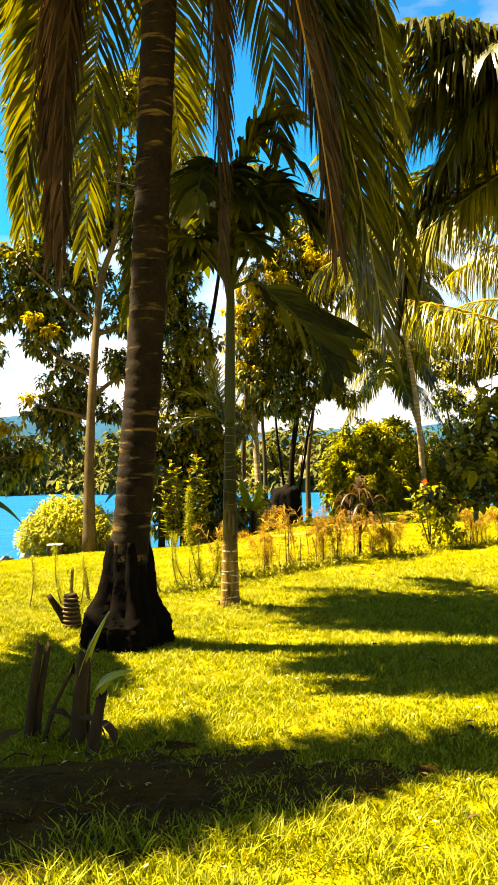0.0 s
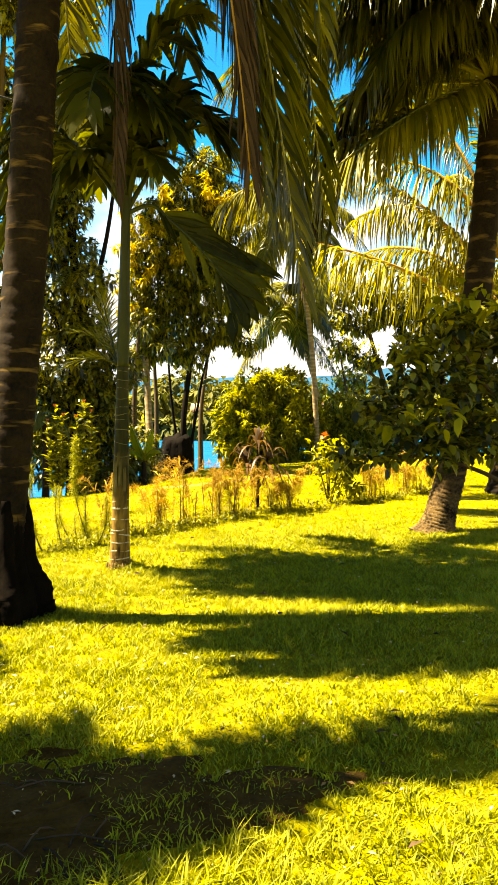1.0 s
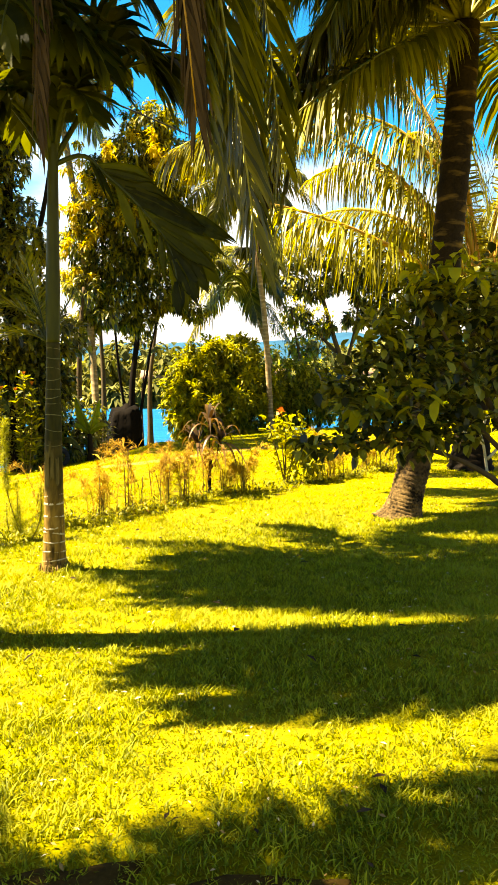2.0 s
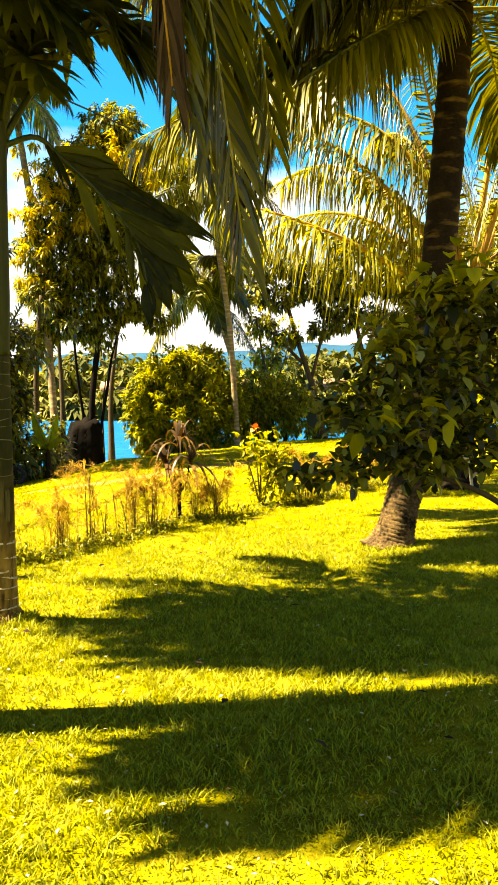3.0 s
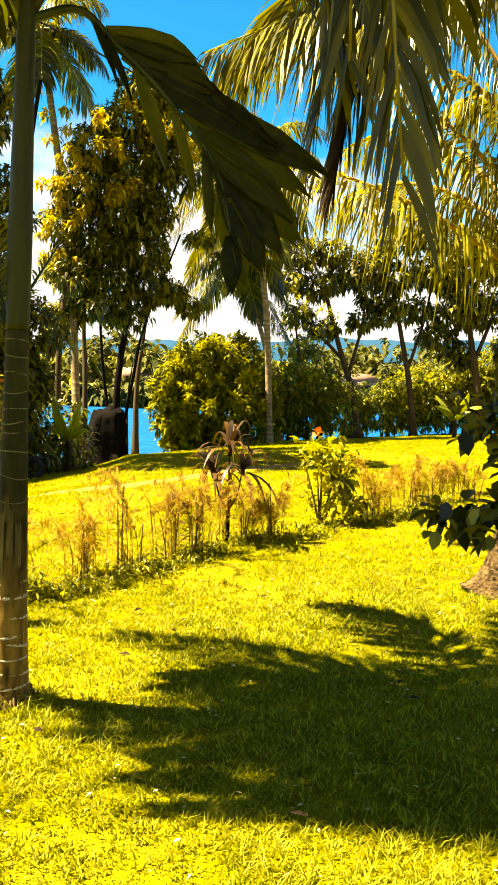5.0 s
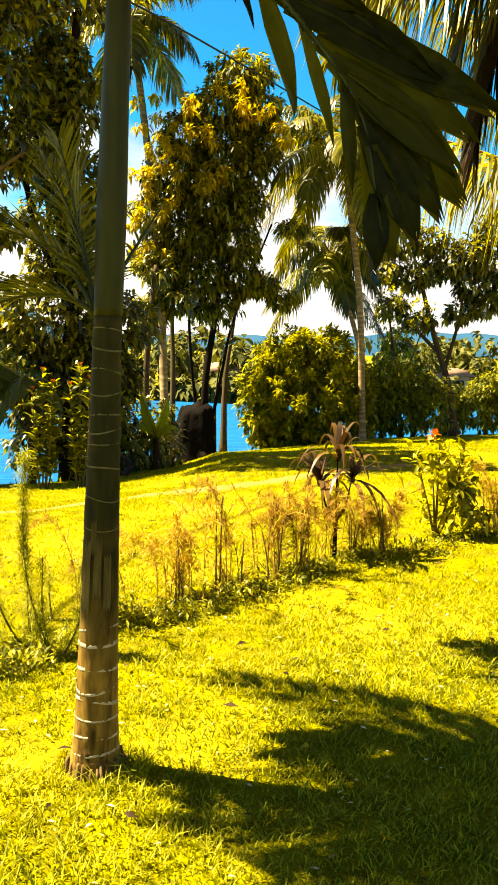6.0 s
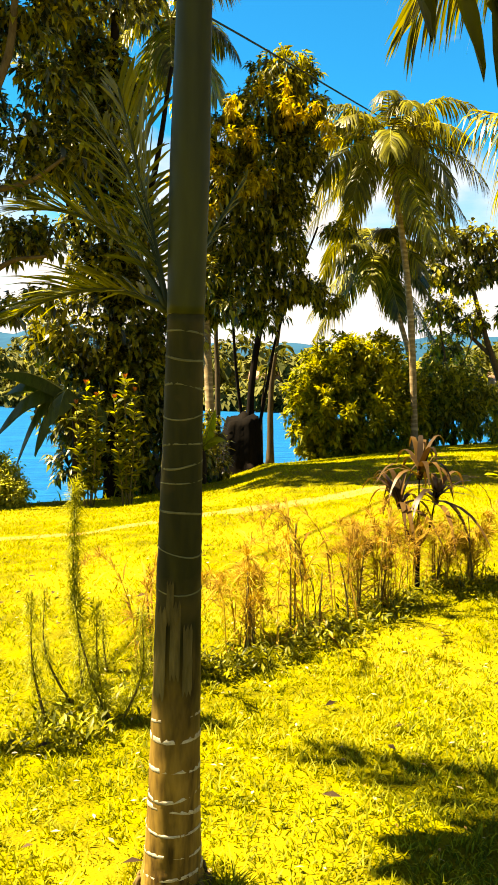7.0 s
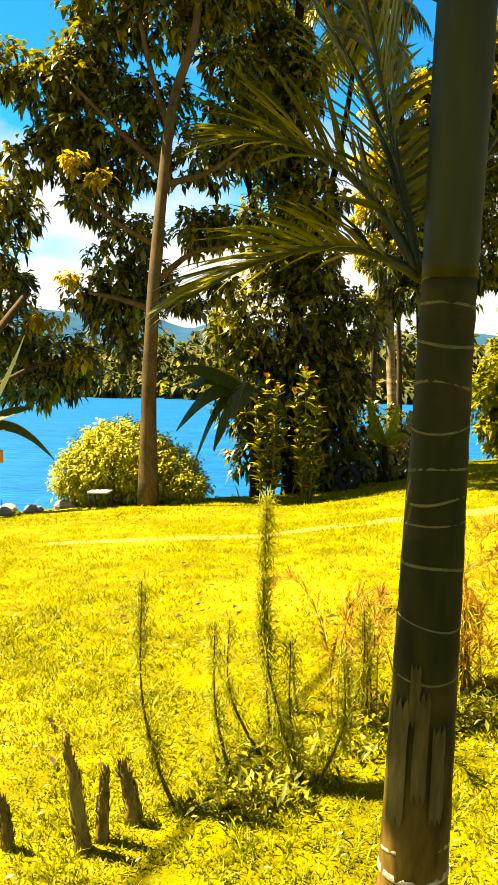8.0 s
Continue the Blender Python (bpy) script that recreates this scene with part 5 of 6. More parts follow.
tx, ty = -0.7, 19.8
tz = gz(tx, ty)
ang = np.linspace(0, 2 * math.pi, 28)
tyre = link("old_tyre", tube(np.stack([tx + .17 * np.cos(ang), ty + .03 * np.sin(ang), tz + .21 + .17 * np.sin(ang)], -1), 0.055, 10), M_BLACK, None, "old black tyre standing in the bank grass", smooth=True)
tagged(tyre, category="tyre")

board = thing("small_sign", "small orange board on a post by the water", "sign")
bx, by = -6.1, 17.4
bz = gz(bx, by)
link("post", box(bx - .025, bx + .025, by - .02, by + .02, bz - .05, bz + 0.9), M_BARK, board)
link("panel", box(bx - .02, bx + .30, by - .035, by - .022, bz + .78, bz + .98, 0.004), M_ORANGE, board)

stones = []
for i in range(34):
    x = rng.uniform(-9, -4.9)
    y = float(shore_y(x)) - rng.uniform(-0.05, 0.5)
    s = rng.uniform(0.06, 0.15)
    bm = bmesh.new()
    bmesh.ops.create_icosphere(bm, subdivisions=2, radius=1.0)
    for v in bm.verts:
        v.co = Vector((v.co.x * s * 1.3, v.co.y * s, v.co.z * s * 0.7)) * (1 + 0.25 * noise.noise(v.co * 1.6 + Vector((i, 0, 0))))
    me = bpy.data.meshes.new("stone")
    bm.to_mesh(me)
    bm.free()
    me.materials.append(M_STONE)
    ob = tagged(new("stone", me), "grey shore stone at the lawn edge", "stone", "shore stones")
    ob.matrix_basis = pose(x, y, gz(x, y) + s * 0.3, 0, 0, rng.uniform(0, 360))


def far_house(x, y, w, h, rng):
    hs = thing("stilt_house", "small pale house with rusty roof on the far shore", "house", "far shore houses")
    z = -0.3
    link("wall", box(x - w / 2, x + w / 2, y - 1.5, y + 1.5, z, z + h, 0.02), M_WALL, hs)
    rv = [(x - w * .6, y - 2, z + h), (x + w * .6, y - 2, z + h), (x + w * .6, y + 2, z + h), (x - w * .6, y + 2, z + h), (x - w * .55, y, z + h + .6), (x + w * .55, y, z + h + .6)]
    link("roof", (rv, [(0, 1, 5), (0, 5, 4), (2, 3, 4), (2, 4, 5), (1, 2, 5), (3, 0, 4), (0, 2, 1), (0, 3, 2)]), M_ROOF, hs)
    for k in (-0.25, 0.25):
        link("window", box(x + w * k - .35, x + w * k + .35, y - 1.55, y - 1.49, z + h * .4, z + h * .75, 0.01), M_BLACK, hs)


for x, w in [(4.6, 1.8), (13.0, 2.6), (20.5, 3.0)]:
    far_house(x, float(far_y(x)) + 5.0, w, 1.1, rng)

# cable from the palm beside the walk to the lakeside palm
cab = curve([(-5.65, 4.05, 5.6), (-3.79, 12.0, 6.15), (0.0, 18.8, 7.2), (4.5, 26.3, 8.0)], 40)
cable = link("cable", tube(cab, 0.019, 6), M_BLACK, None, "black cable strung between two palms")
tagged(cable, category="cable")


# ---- big-leaved shrub by the palm ----
rng = np.random.default_rng(31)
shrub = thing("shrub", "big-leaved dark green shrub spreading low branches over the lawn", "shrub")
SBX, SBY = 3.4, 7.0
for q in [[(3.2, 6.95, .8), (2.9, 6.85, 1.5), (2.8, 6.8, 2.1)], [(3.2, 6.95, .7), (2.7, 6.9, 1.2), (2.2, 6.85, 1.6)], [(3.1, 6.95, .6), (2.4, 6.9, .95), (1.62, 6.9, 1.0)], [(3.3, 6.95, .9), (3.1, 6.85, 1.6), (3.1, 6.8, 2.1)], [(3.0, 6.9, 1.1), (2.5, 6.7, 1.7), (2.2, 6.55, 2.05)]]:
    link("limb", tube(curve([(SBX, SBY, -0.05)] + q, 18), np.linspace(.032, .006, 18), 7, .1, rng), M_BARK, shrub)
link("crown", crown([(x, y, z, a * .82, b * .85, c * .82) for x, y, z, a, b, c in [(1.58, 6.9, 1.02, .15, .18, .07), (1.85, 6.9, 1.0, .2, .25, .12), (1.82, 6.95, 1.4, .2, .3, .17), (2.1, 6.9, 1.3, .3, .35, .26), (2.02, 6.7, 1.72, .2, .3, .2), (2.4, 6.8, 1.6, .35, .4, .3), (2.3, 6.6, 2.0, .26, .3, .16), (2.75, 6.8, 1.9, .35, .4, .25), (2.7, 6.9, 1.4, .35, .4, .3), (2.25, 6.9, 1.03, .25, .3, .17), (2.6, 6.9, 1.1, .26, .3, .17), (3.1, 6.9, 1.6, .35, .4, .45), (2.95, 6.9, 2.15, .28, .3, .18), (3.2, 6.9, 1.15, .3, .3, .25)]],
                     rng, size=0.092, width=0.6, density=430, whorl=4, droop=0.15, shell=0.35, oval=True), M_SHRUB, shrub)
# upper leaves in a paler colour that paints the sun on them
link("sunlit_leaves", crown([(2.25, 6.4, 2.15, .22, .2, .09), (2.55, 6.5, 2.12, .2, .2, .08), (1.95, 6.6, 1.8, .14, .2, .08), (2.05, 6.55, 1.3, .2, .1, .15)], rng, size=0.13, width=0.55, density=120, whorl=3, droop=0.4, shell=0.3, oval=True), M_LEAFY, shrub, "pale leaves coloured as sunlit")


# ---- weed row ----
def dry_weed(x, y, h, count, rng):
    """Dry stalks with feathery arching plumes."""
    w = thing("dry_grass_tuft", "tall dry straw-coloured grass tuft with feathery plumes", "dry grass", "weed row")
    z = gz(x, y)
    pl = []
    for i in range(count):
        a = rng.uniform(0, 2 * math.pi)
        r0 = rng.uniform(0, .16)
        bx, by = x + r0 * math.cos(a), y + r0 * math.sin(a)
        hh = h * rng.uniform(0.55, 1.05)
        lean = rng.uniform(0.06, 0.42) * hh
        b = rng.uniform(0, 2 * math.pi)
        c = curve([(bx, by, z - 0.03), (bx + lean * .2 * math.cos(b), by + lean * .2 * math.sin(b), z + hh * .6), (bx + lean * math.cos(b), by + lean * math.sin(b), z + hh), (bx + lean * 1.9 * math.cos(b), by + lean * 1.9 * math.sin(b), z + hh * .84)], 12)
        thick = rng.random() < .22
        if thick:
            lean *= .45
            c = curve([(bx, by, z - .03), (bx + lean * .4 * math.cos(b), by + lean * .4 * math.sin(b), z + hh * .4), (bx + lean * math.cos(b), by + lean * math.sin(b), z + hh * .8)], 12)
        link("stem", tube(c, np.linspace(.0075, .004, 12) if thick else np.linspace(.0035, .001, 12), 5), M_STEM if thick or rng.random() < .25 else M_STRAW, w)
        m = 60 if thick else 215
        k = rng.integers(3, 12, m)
        d = unit(rng.normal(size=(m, 3)) * .45 + np.array((.6 * math.cos(b), .6 * math.sin(b), .75)))
        ln = rng.uniform(.05, .16, m)
        pl.append(leaves(c[k], d, ln, ln * .038, rng, .45))
        k = rng.integers(0, 7, 8)
        d = unit(rng.normal(size=(8, 3)) * .8 + np.array((0, 0, .9)))
        ln = rng.uniform(.16, .36, 8)
        pl.append(leaves(c[k], d, ln, ln * .045, rng, .5))
    tagged(link("plume", join(*pl), M_STRAWB if rng.random() < .45 else M_STRAW, w), kind="stuff")


rng = np.random.default_rng(32)
ROW = [(-0.3, 9.45), (0.3, 9.75), (0.95, 10.35), (1.42, 10.9), (2.5, 11.5), (3.8, 12.3), (4.4, 12.8), (5.4, 13.4)]
for i in range(23):
    u = i / 22
    x = -0.25 + u * 5.2 + rng.uniform(-.22, .22)
    y = float(np.interp(x, [p[0] for p in ROW], [p[1] for p in ROW])) + rng.uniform(-.12, .2)
    if 2.25 < x < 2.95:
        continue
    dry_weed(x, y, (0.72 if x < 1.5 else 0.6) * rng.uniform(.7, 1.15), int(rng.integers(6, 10)), rng)


def feather_weed(x, y, h, rng, lean=(0, 0), leafy=1.0, thick=0.009):
    w = thing("feathery_weed", "slim upright weed with fine feathery yellow-green leaves", "weed", "feathery weeds")
    z = gz(x, y)
    c = curve([(x, y, z - .03), (x + lean[0] * .55, y, z + h * .16), (x + lean[0] * 1.05, y + lean[1], z + h * .5), (x + lean[0], y + lean[1], z + h)], 20)
    link("stem", tube(c, np.linspace(thick, .002, 20), 6), M_STEM, w)
    m = int(2600 * leafy * h)
    k = .12 + .88 * rng.uniform(0, 1, m) ** .7
    k = k[rng.random(m) < .22 + .78 * (np.sin(k * 15 + h * 9) > .1) * np.clip(k * 1.5, 0, 1) + .6 * (k > .78)]
    m = len(k)
    p = np.stack([np.interp(k * 19, range(20), c[:, j]) for j in range(3)], -1)
    d = unit(rng.normal(size=(m, 3)) + np.array((0, 0, .45)))
    ln = rng.uniform(.02, .15, m) * (1.25 - .75 * k)
    tagged(link("foliage", leaves(p + .012 * rng.normal(size=p.shape), d, ln, np.full(m, .0042), rng, .2), M_FEATHER, w), kind="stuff")


rng = np.random.default_rng(33)
for x, y, h, ln, lf in [(-0.54, 8.92, 1.10, (-.17, .03), 1.35), (-0.53, 8.96, .5, (.11, 0), .9), (-0.57, 8.95, .55, (-.05, 0), .5), (-1.01, 8.71, .84, (-.12, 0), .85), (-0.84, 8.94, .62, (-.07, 0), .7), (-0.75, 9.15, .56, (-.14, 0), .6), (-0.74, 9.34, .3, (-.02, 0), .5), (-0.64, 9.52, .34, (-.02, 0), .5),
                        (-0.33, 9.48, .4, (0, 0), .7), (-0.45, 9.4, .6, (.1, 0), .6), (-1.75, 8.0, .5, (.05, 0), .5), (-1.95, 8.1, .6, (-.05, 0), .6), (-2.2, 7.8, .5, (.05, 0), .6)]:
    feather_weed(x, y, h, rng, ln, lf)


def cut_stub(x, y, h, r, lean, rng, label="brown cut plant stub standing in the grass"):
    z = gz(x, y)
    c = curve([(x, y, z - .04), (x + lean * .4, y, z + h * .5), (x + lean, y, z + h)], 10)
    ob = link("plant_stub", tube(c, .8 * r * np.array([1.15, 1.1, 1.05, 1.0, .95, .9, .8, .65, .5, .15]) * (1 + .15 * rng.random(10)), 9, .6, rng), M_STUBS, None, label)
    n = 420
    k = rng.uniform(0, 8.6, n)
    an = rng.uniform(0, 2 * math.pi, n)
    p = np.stack([np.interp(k, range(10), c[:, j]) for j in range(3)], -1)
    out = np.stack([.35 * np.cos(an), .35 * np.sin(an), rng.uniform(.9, 3, n)], -1) + np.array((lean / h, 0, 0))
    rad = .8 * r * np.interp(k, range(10), [1.15, 1.1, 1.05, 1.0, .95, .9, .8, .65, .5, .15])
    ln = rng.uniform(.012, .045, n)
    p[:, 0] += np.cos(an) * rad
    p[:, 1] += np.sin(an) * rad
    tagged(link("fibre", leaves(p, out, ln, ln * .16, rng, 0.0), M_STUBS, ob), kind="stuff")
    tagged(ob, category="stub", group="cut stubs")


rng = np.random.default_rng(34)
for x, y, h, r, ln in [(-1.25, 8.4, .40, .028, -.06), (-1.21, 8.46, .26, .022, .02), (-1.13, 8.59, .21, .030, -.05), (-1.50, 8.37, .17, .020, -.02), (-1.72, 8.3, .4, .02, -.05), (-1.95, 8.5, .3, .02, .03)]:
    cut_stub(x, y, h, r, ln, rng)
stub = thing("palm_stub", "pale ringed palm stub with a split side stem", "stub", "cut stubs")
link("stub_body", palm_trunk([(-1.55, 6.8, -.05), (-1.55, 6.8, .14), (-1.56, 6.8, .3)], lambda u: .085 - .03 * u, 3, rng, n=24), M_CUT, stub, smooth=True)
link("split_stem", tube(curve([(-1.58, 6.8, .04), (-1.66, 6.8, .17), (-1.74, 6.79, .30)], 8), np.linspace(.042, .022, 8), 8, .15, rng), M_CUT, stub)
for z in np.arange(.05, .29, .036):
    r = .087 - .085 * z
    link("ring_ridge", tube([(-1.552, 6.8, z - .008), (-1.552, 6.8, z - .003), (-1.552, 6.8, z + .003), (-1.552, 6.8, z + .008)], [r - .006, r + .003, r + .003, r - .006], 16, .08, rng), M_PALEBASE, stub, smooth=True)

# cut banana clump in the foreground
rng = np.random.default_rng(35)
clump = thing("banana_plant", "cut-back banana clump with brown stubs and two fresh leaves", "banana plant", "banana plants")
for x, y, h, r, ln in [(-1.16, 4.1, .50, .021, .07), (-1.13, 4.12, .49, .017, .08), (-0.89, 3.98, .47, .033, .05), (-0.79, 3.85, .31, .026, .06), (-1.08, 4.05, .39, .011, .17), (-1.02, 4.0, .13, .009, .14), (-0.86, 4.06, .50, .014, .03)]:
    c = curve([(x, y, gz(x, y) - .04), (x + ln * .4, y, h * .5), (x + ln, y, h)], 12)
    sv_, sf_ = tube(c, r * np.linspace(1.25, .8, 12) * (1 + .12 * rng.random(12)), 10, .16, rng)
    top_ = sv_[:, 2] > h - .03
    sv_[top_, 2] += rng.uniform(-.035, .03, top_.sum())
    link("stub", (sv_, sf_), M_CUT, clump, smooth=True)
for p0, p1, p2, w in [((-0.85, 3.97, .36), (-0.84, 3.96, .50), (-0.71, 3.95, .68), .04), ((-0.76, 3.83, .31), (-0.72, 3.8, .45), (-0.57, 3.76, .44), .045)]:
    lf, rib = blade(p0, p1, p2, w, rng, torn=False, n=14)
    ob = link("leaf", lf, M_BANANAY, clump, "fresh folded leaf")
    link("midrib", rib, M_RACHIS, ob)
for i in range(4):
    a = rng.uniform(0, 2 * math.pi)
    p0 = np.array((-0.95 + rng.uniform(-.22, .18), 4.0 + rng.uniform(-.15, .12), rng.uniform(.08, .2)))
    d = np.array((math.cos(a), math.sin(a), 0)) * rng.uniform(.1, .22)
    lf, rib = blade(p0, p0 + d * .8 + np.array((0, 0, .06)), p0 + d + np.array((0, 0, -p0[2] + .03)), .03, rng, n=10)
    link("dry_sheath", lf, M_DEAD, clump, "dry brown leaf sheath")
tw = []
for i in range(40):
    a = rng.uniform(0, 2 * math.pi)
    x, y = -0.8 + rng.uniform(-.55, .6), 3.35 + rng.uniform(-.4, .4)
    L = rng.uniform(.12, .35)
    tw.append(tube(curve([(x, y, .02), (x + L * .5 * math.cos(a), y + L * .5 * math.sin(a), .03 + rng.uniform(0, .05)), (x + L * math.cos(a), y + L * math.sin(a), .02)], 5), .0038, 5))
twigs = link("fallen_twigs", join(*tw), M_DEAD, None, "dry twigs and leaf litter under the cut clump")
tagged(twigs, category="twigs", kind="stuff")


def soil_patch(cx, cy, rx, ry, tilt, label, seed):
    """Bare soil lying a little proud of the lawn, sinking under the grass at its edge."""
    r_ = np.random.default_rng(seed)
    nk, na = 14, 64
    pv, pf = [(cx, cy, gz(cx, cy) + .012)], []
    for k in range(1, nk + 1):
        for i in range(na):
            a = i / na * 2 * math.pi
            r = k / nk * (1 + .14 * math.sin(3 * a + seed) + .11 * math.sin(5 * a + 2) + .08 * math.sin(9 * a) + .05 * math.sin(17 * a + seed))
            px = cx + rx * r * math.cos(a)
            py = cy + ry * r * math.sin(a) + tilt * (px - cx)
            pv.append((px, py, gz(px, py) + .008 + r_.uniform(-.006, .012) - (.03 if k == nk else 0)))
    for i in range(na):
        pf.append((0, 1 + i, 1 + (i + 1) % na))
        for k in range(nk - 1):
            a, b = 1 + k * na + i, 1 + k * na + (i + 1) % na
            pf += [(a, a + na, b + na), (a, b + na, b)]
    ob = link("soil_mound", (pv, pf), M_BANK, None, label, smooth=True)
    tagged(ob, category="soil", kind="structure")


soil_patch(-0.6, 3.36, 1.15, .5, .16, "dark bare soil round the cut banana clump", 1)
soil_patch(-0.98, 3.14, .5, .4, .0, "dark bare soil round the cut banana clump", 4)
soil_patch(-0.42, 3.92, .10, .045, .1, "small scuffed patch of bare soil in the lawn", 2)

# bronze cordyline
rng = np.random.default_rng(36)
cord = thing("cordyline", "bronze-leaved cordyline with arching strap leaves in weed row", "plant")
cx, cy = 1.43, 11.0
cz = gz(cx, cy)
link("stem", tube(curve([(cx, cy, cz - .03), (cx, cy, cz + .25), (cx + .02, cy, cz + .45)], 10), np.linspace(.022, .016, 10), 8, .1, rng), M_DARKBARK, cord)
for dx, h0 in [(-.14, .66), (.13, .7), (0.0, .88)]:
    link("branch", tube(curve([(cx, cy, cz + .3), (cx + dx * .6, cy, cz + .42), (cx + dx, cy, cz + h0)], 9), np.linspace(.015, .004, 9), 7, .1, rng), M_DARKBARK, cord)
    n = 19
    geo = []
    for i in range(n):
        a, el = rng.uniform(0, 2 * math.pi), rng.uniform(.1, 1.45)
        d = np.array((math.cos(a) * math.cos(el), math.sin(a) * math.cos(el), math.sin(el)))
        p0 = np.array((cx + dx, cy, cz + h0 - rng.uniform(0, .10)))
        L = rng.uniform(.36, .6)
        c = bezier(p0, p0 + d * L * .7, p0 + d * L * np.array((1, 1, .4)) - np.array((0, 0, .27 * (1.45 - el))), 7)
        sd = unit(np.cross(d, np.array((.02, .01, 1.0))))
        wdt = .021 * np.sin(np.linspace(.35, 1, 7) * math.pi)
        v = np.concatenate([c + sd * wdt[:, None], c - sd * wdt[:, None]])
        f = [q for j in range(6) for q in ((j, j + 1, 8 + j), (j, 8 + j, 7 + j))]
        geo.append((v, np.array(f)))
    link("leaf_tuft", join(*geo), M_MAUVE, cord)

# hibiscus with an orange flower
rng = np.random.default_rng(37)
hib = thing("hibiscus", "leafy hibiscus bush with one orange flower in weed row", "shrub")
hx_, hy_ = 2.55, 11.75
hz = gz(hx_, hy_)
for q in [(-.2, .7), (0.0, .85), (.2, .7), (-.05, .55), (.28, .5)]:
    link("stem", tube(curve([(hx_, hy_, hz - .03), (hx_ + q[0] * .5, hy_, hz + q[1] * .5), (hx_ + q[0], hy_, hz + q[1])], 10), np.linspace(.014, .006, 10), 6), M_STEM, hib)
link("crown", crown([(hx_ - .13, hy_, hz + .68, .14, .15, .2), (hx_ + .05, hy_, hz + .8, .13, .15, .15), (hx_ + .18, hy_, hz + .55, .14, .16, .2), (hx_ - .08, hy_, hz + .42, .13, .16, .2), (hx_ + .12, hy_, hz + .25, .15, .16, .18)], rng, size=.11, width=.44, density=170, whorl=4, droop=.2, shell=.3, oval=True), M_LEAFY, hib)
link("lower_leaves", crown([(hx_ + .22, hy_, hz + .5, .2, .2, .25), (hx_ + .3, hy_, hz + .25, .18, .2, .2)], rng, size=.11, width=.45, density=200, whorl=4, droop=.4, shell=.3, oval=True), M_LEAF, hib)
fl = np.linspace(0, 2 * math.pi, 6)[:5]
fp = np.tile((hx_ - .08, hy_ - .05, hz + .96), (5, 1))
link("flower", leaves(fp, np.stack([np.cos(fl), np.full(5, -.3), np.sin(fl)], -1), np.full(5, .085), np.full(5, .075), rng, .1), M_FLOWER, hib, "orange open flower")

# low leafy weeds at the foot of the row
rng = np.random.default_rng(38)
low = []
for i in range(130):
    x = rng.uniform(-0.9, 4.6)
    y = float(np.interp(x, [-1.3, -0.6] + [p[0] for p in ROW[0:]], [8.6, 9.0] + [p[1] for p in ROW[0:]])) + rng.uniform(-.2, .2)
    low.append((x, y - .08, gz(x, y) + .035, rng.uniform(.07, .17), .08, rng.uniform(.03, .06)))
lw = link("low_weeds", crown(low, rng, size=.055, width=.3, density=900, whorl=3, droop=.1, shell=.1), M_LEAF, None, "low green weeds at the foot of the dry row")
tagged(lw, category="weeds", kind="stuff")

# worn trail across the lawn
tp = curve([(-3.6, 13.75, 0), (-2.1, 13.8, 0), (-0.6, 14.0, 0), (0.4, 14.35, 0), (1.4, 15.05, 0), (2.5, 16.0, 0), (4.0, 17.2, 0)], 60)
tv, tf = [], []
rng = np.random.default_rng(39)
for i, p in enumerate(tp):
    for k, o in enumerate((-.3, -.12, .12, .3)):
        wob = rng.uniform(-.04, .04)
        tv.append((p[0] - .5 * (o + wob), p[1] + .85 * (o + wob), gz(p[0] - .5 * o, p[1] + .85 * o) + (0.004 if k in (1, 2) else -0.01)))
    if i:
        for k in range(3):
            a = (i - 1) * 4 + k
            tf += [(a, a + 4, a + 5), (a, a + 5, a + 1)]
trail = link("trail", (tv, tf), M_EARTH, None, "worn pinkish earth trail across the lawn", smooth=True)
tagged(trail, category="path", kind="structure")

rng = np.random.default_rng(42)
n = 230
lx, ly = rng.uniform(-2.5, 5, n), rng.uniform(2.5, 13, n)
lp = np.stack([lx, ly, height(lx, ly) + .035], -1)
ld = np.stack([rng.normal(size=n), rng.normal(size=n), rng.uniform(-.1, .25, n)], -1)
ll = rng.uniform(.03, .10, n)
litter = link("fallen_leaves", leaves(lp, ld, ll, ll * .4, rng, .1), M_DEAD, None, "small dry brown leaves fallen on the lawn")
tagged(litter, category="leaf litter", kind="stuff")

n = 2600
lx, ly = rng.uniform(-2.5, 5, n), rng.uniform(2.5, 12, n)
lp = np.stack([lx, ly, height(lx, ly) + rng.uniform(.012, .03, n)], -1)
ld = np.stack([rng.normal(size=n), rng.normal(size=n), rng.uniform(-.1, .2, n)], -1)
ll = rng.uniform(.012, .04, n)
bits = link("grass_clippings", leaves(lp, ld, ll, ll * .35, rng, .05), M_CLIP, None, "pale dry bits of cut grass on the lawn")
tagged(bits, category="clippings", kind="stuff")

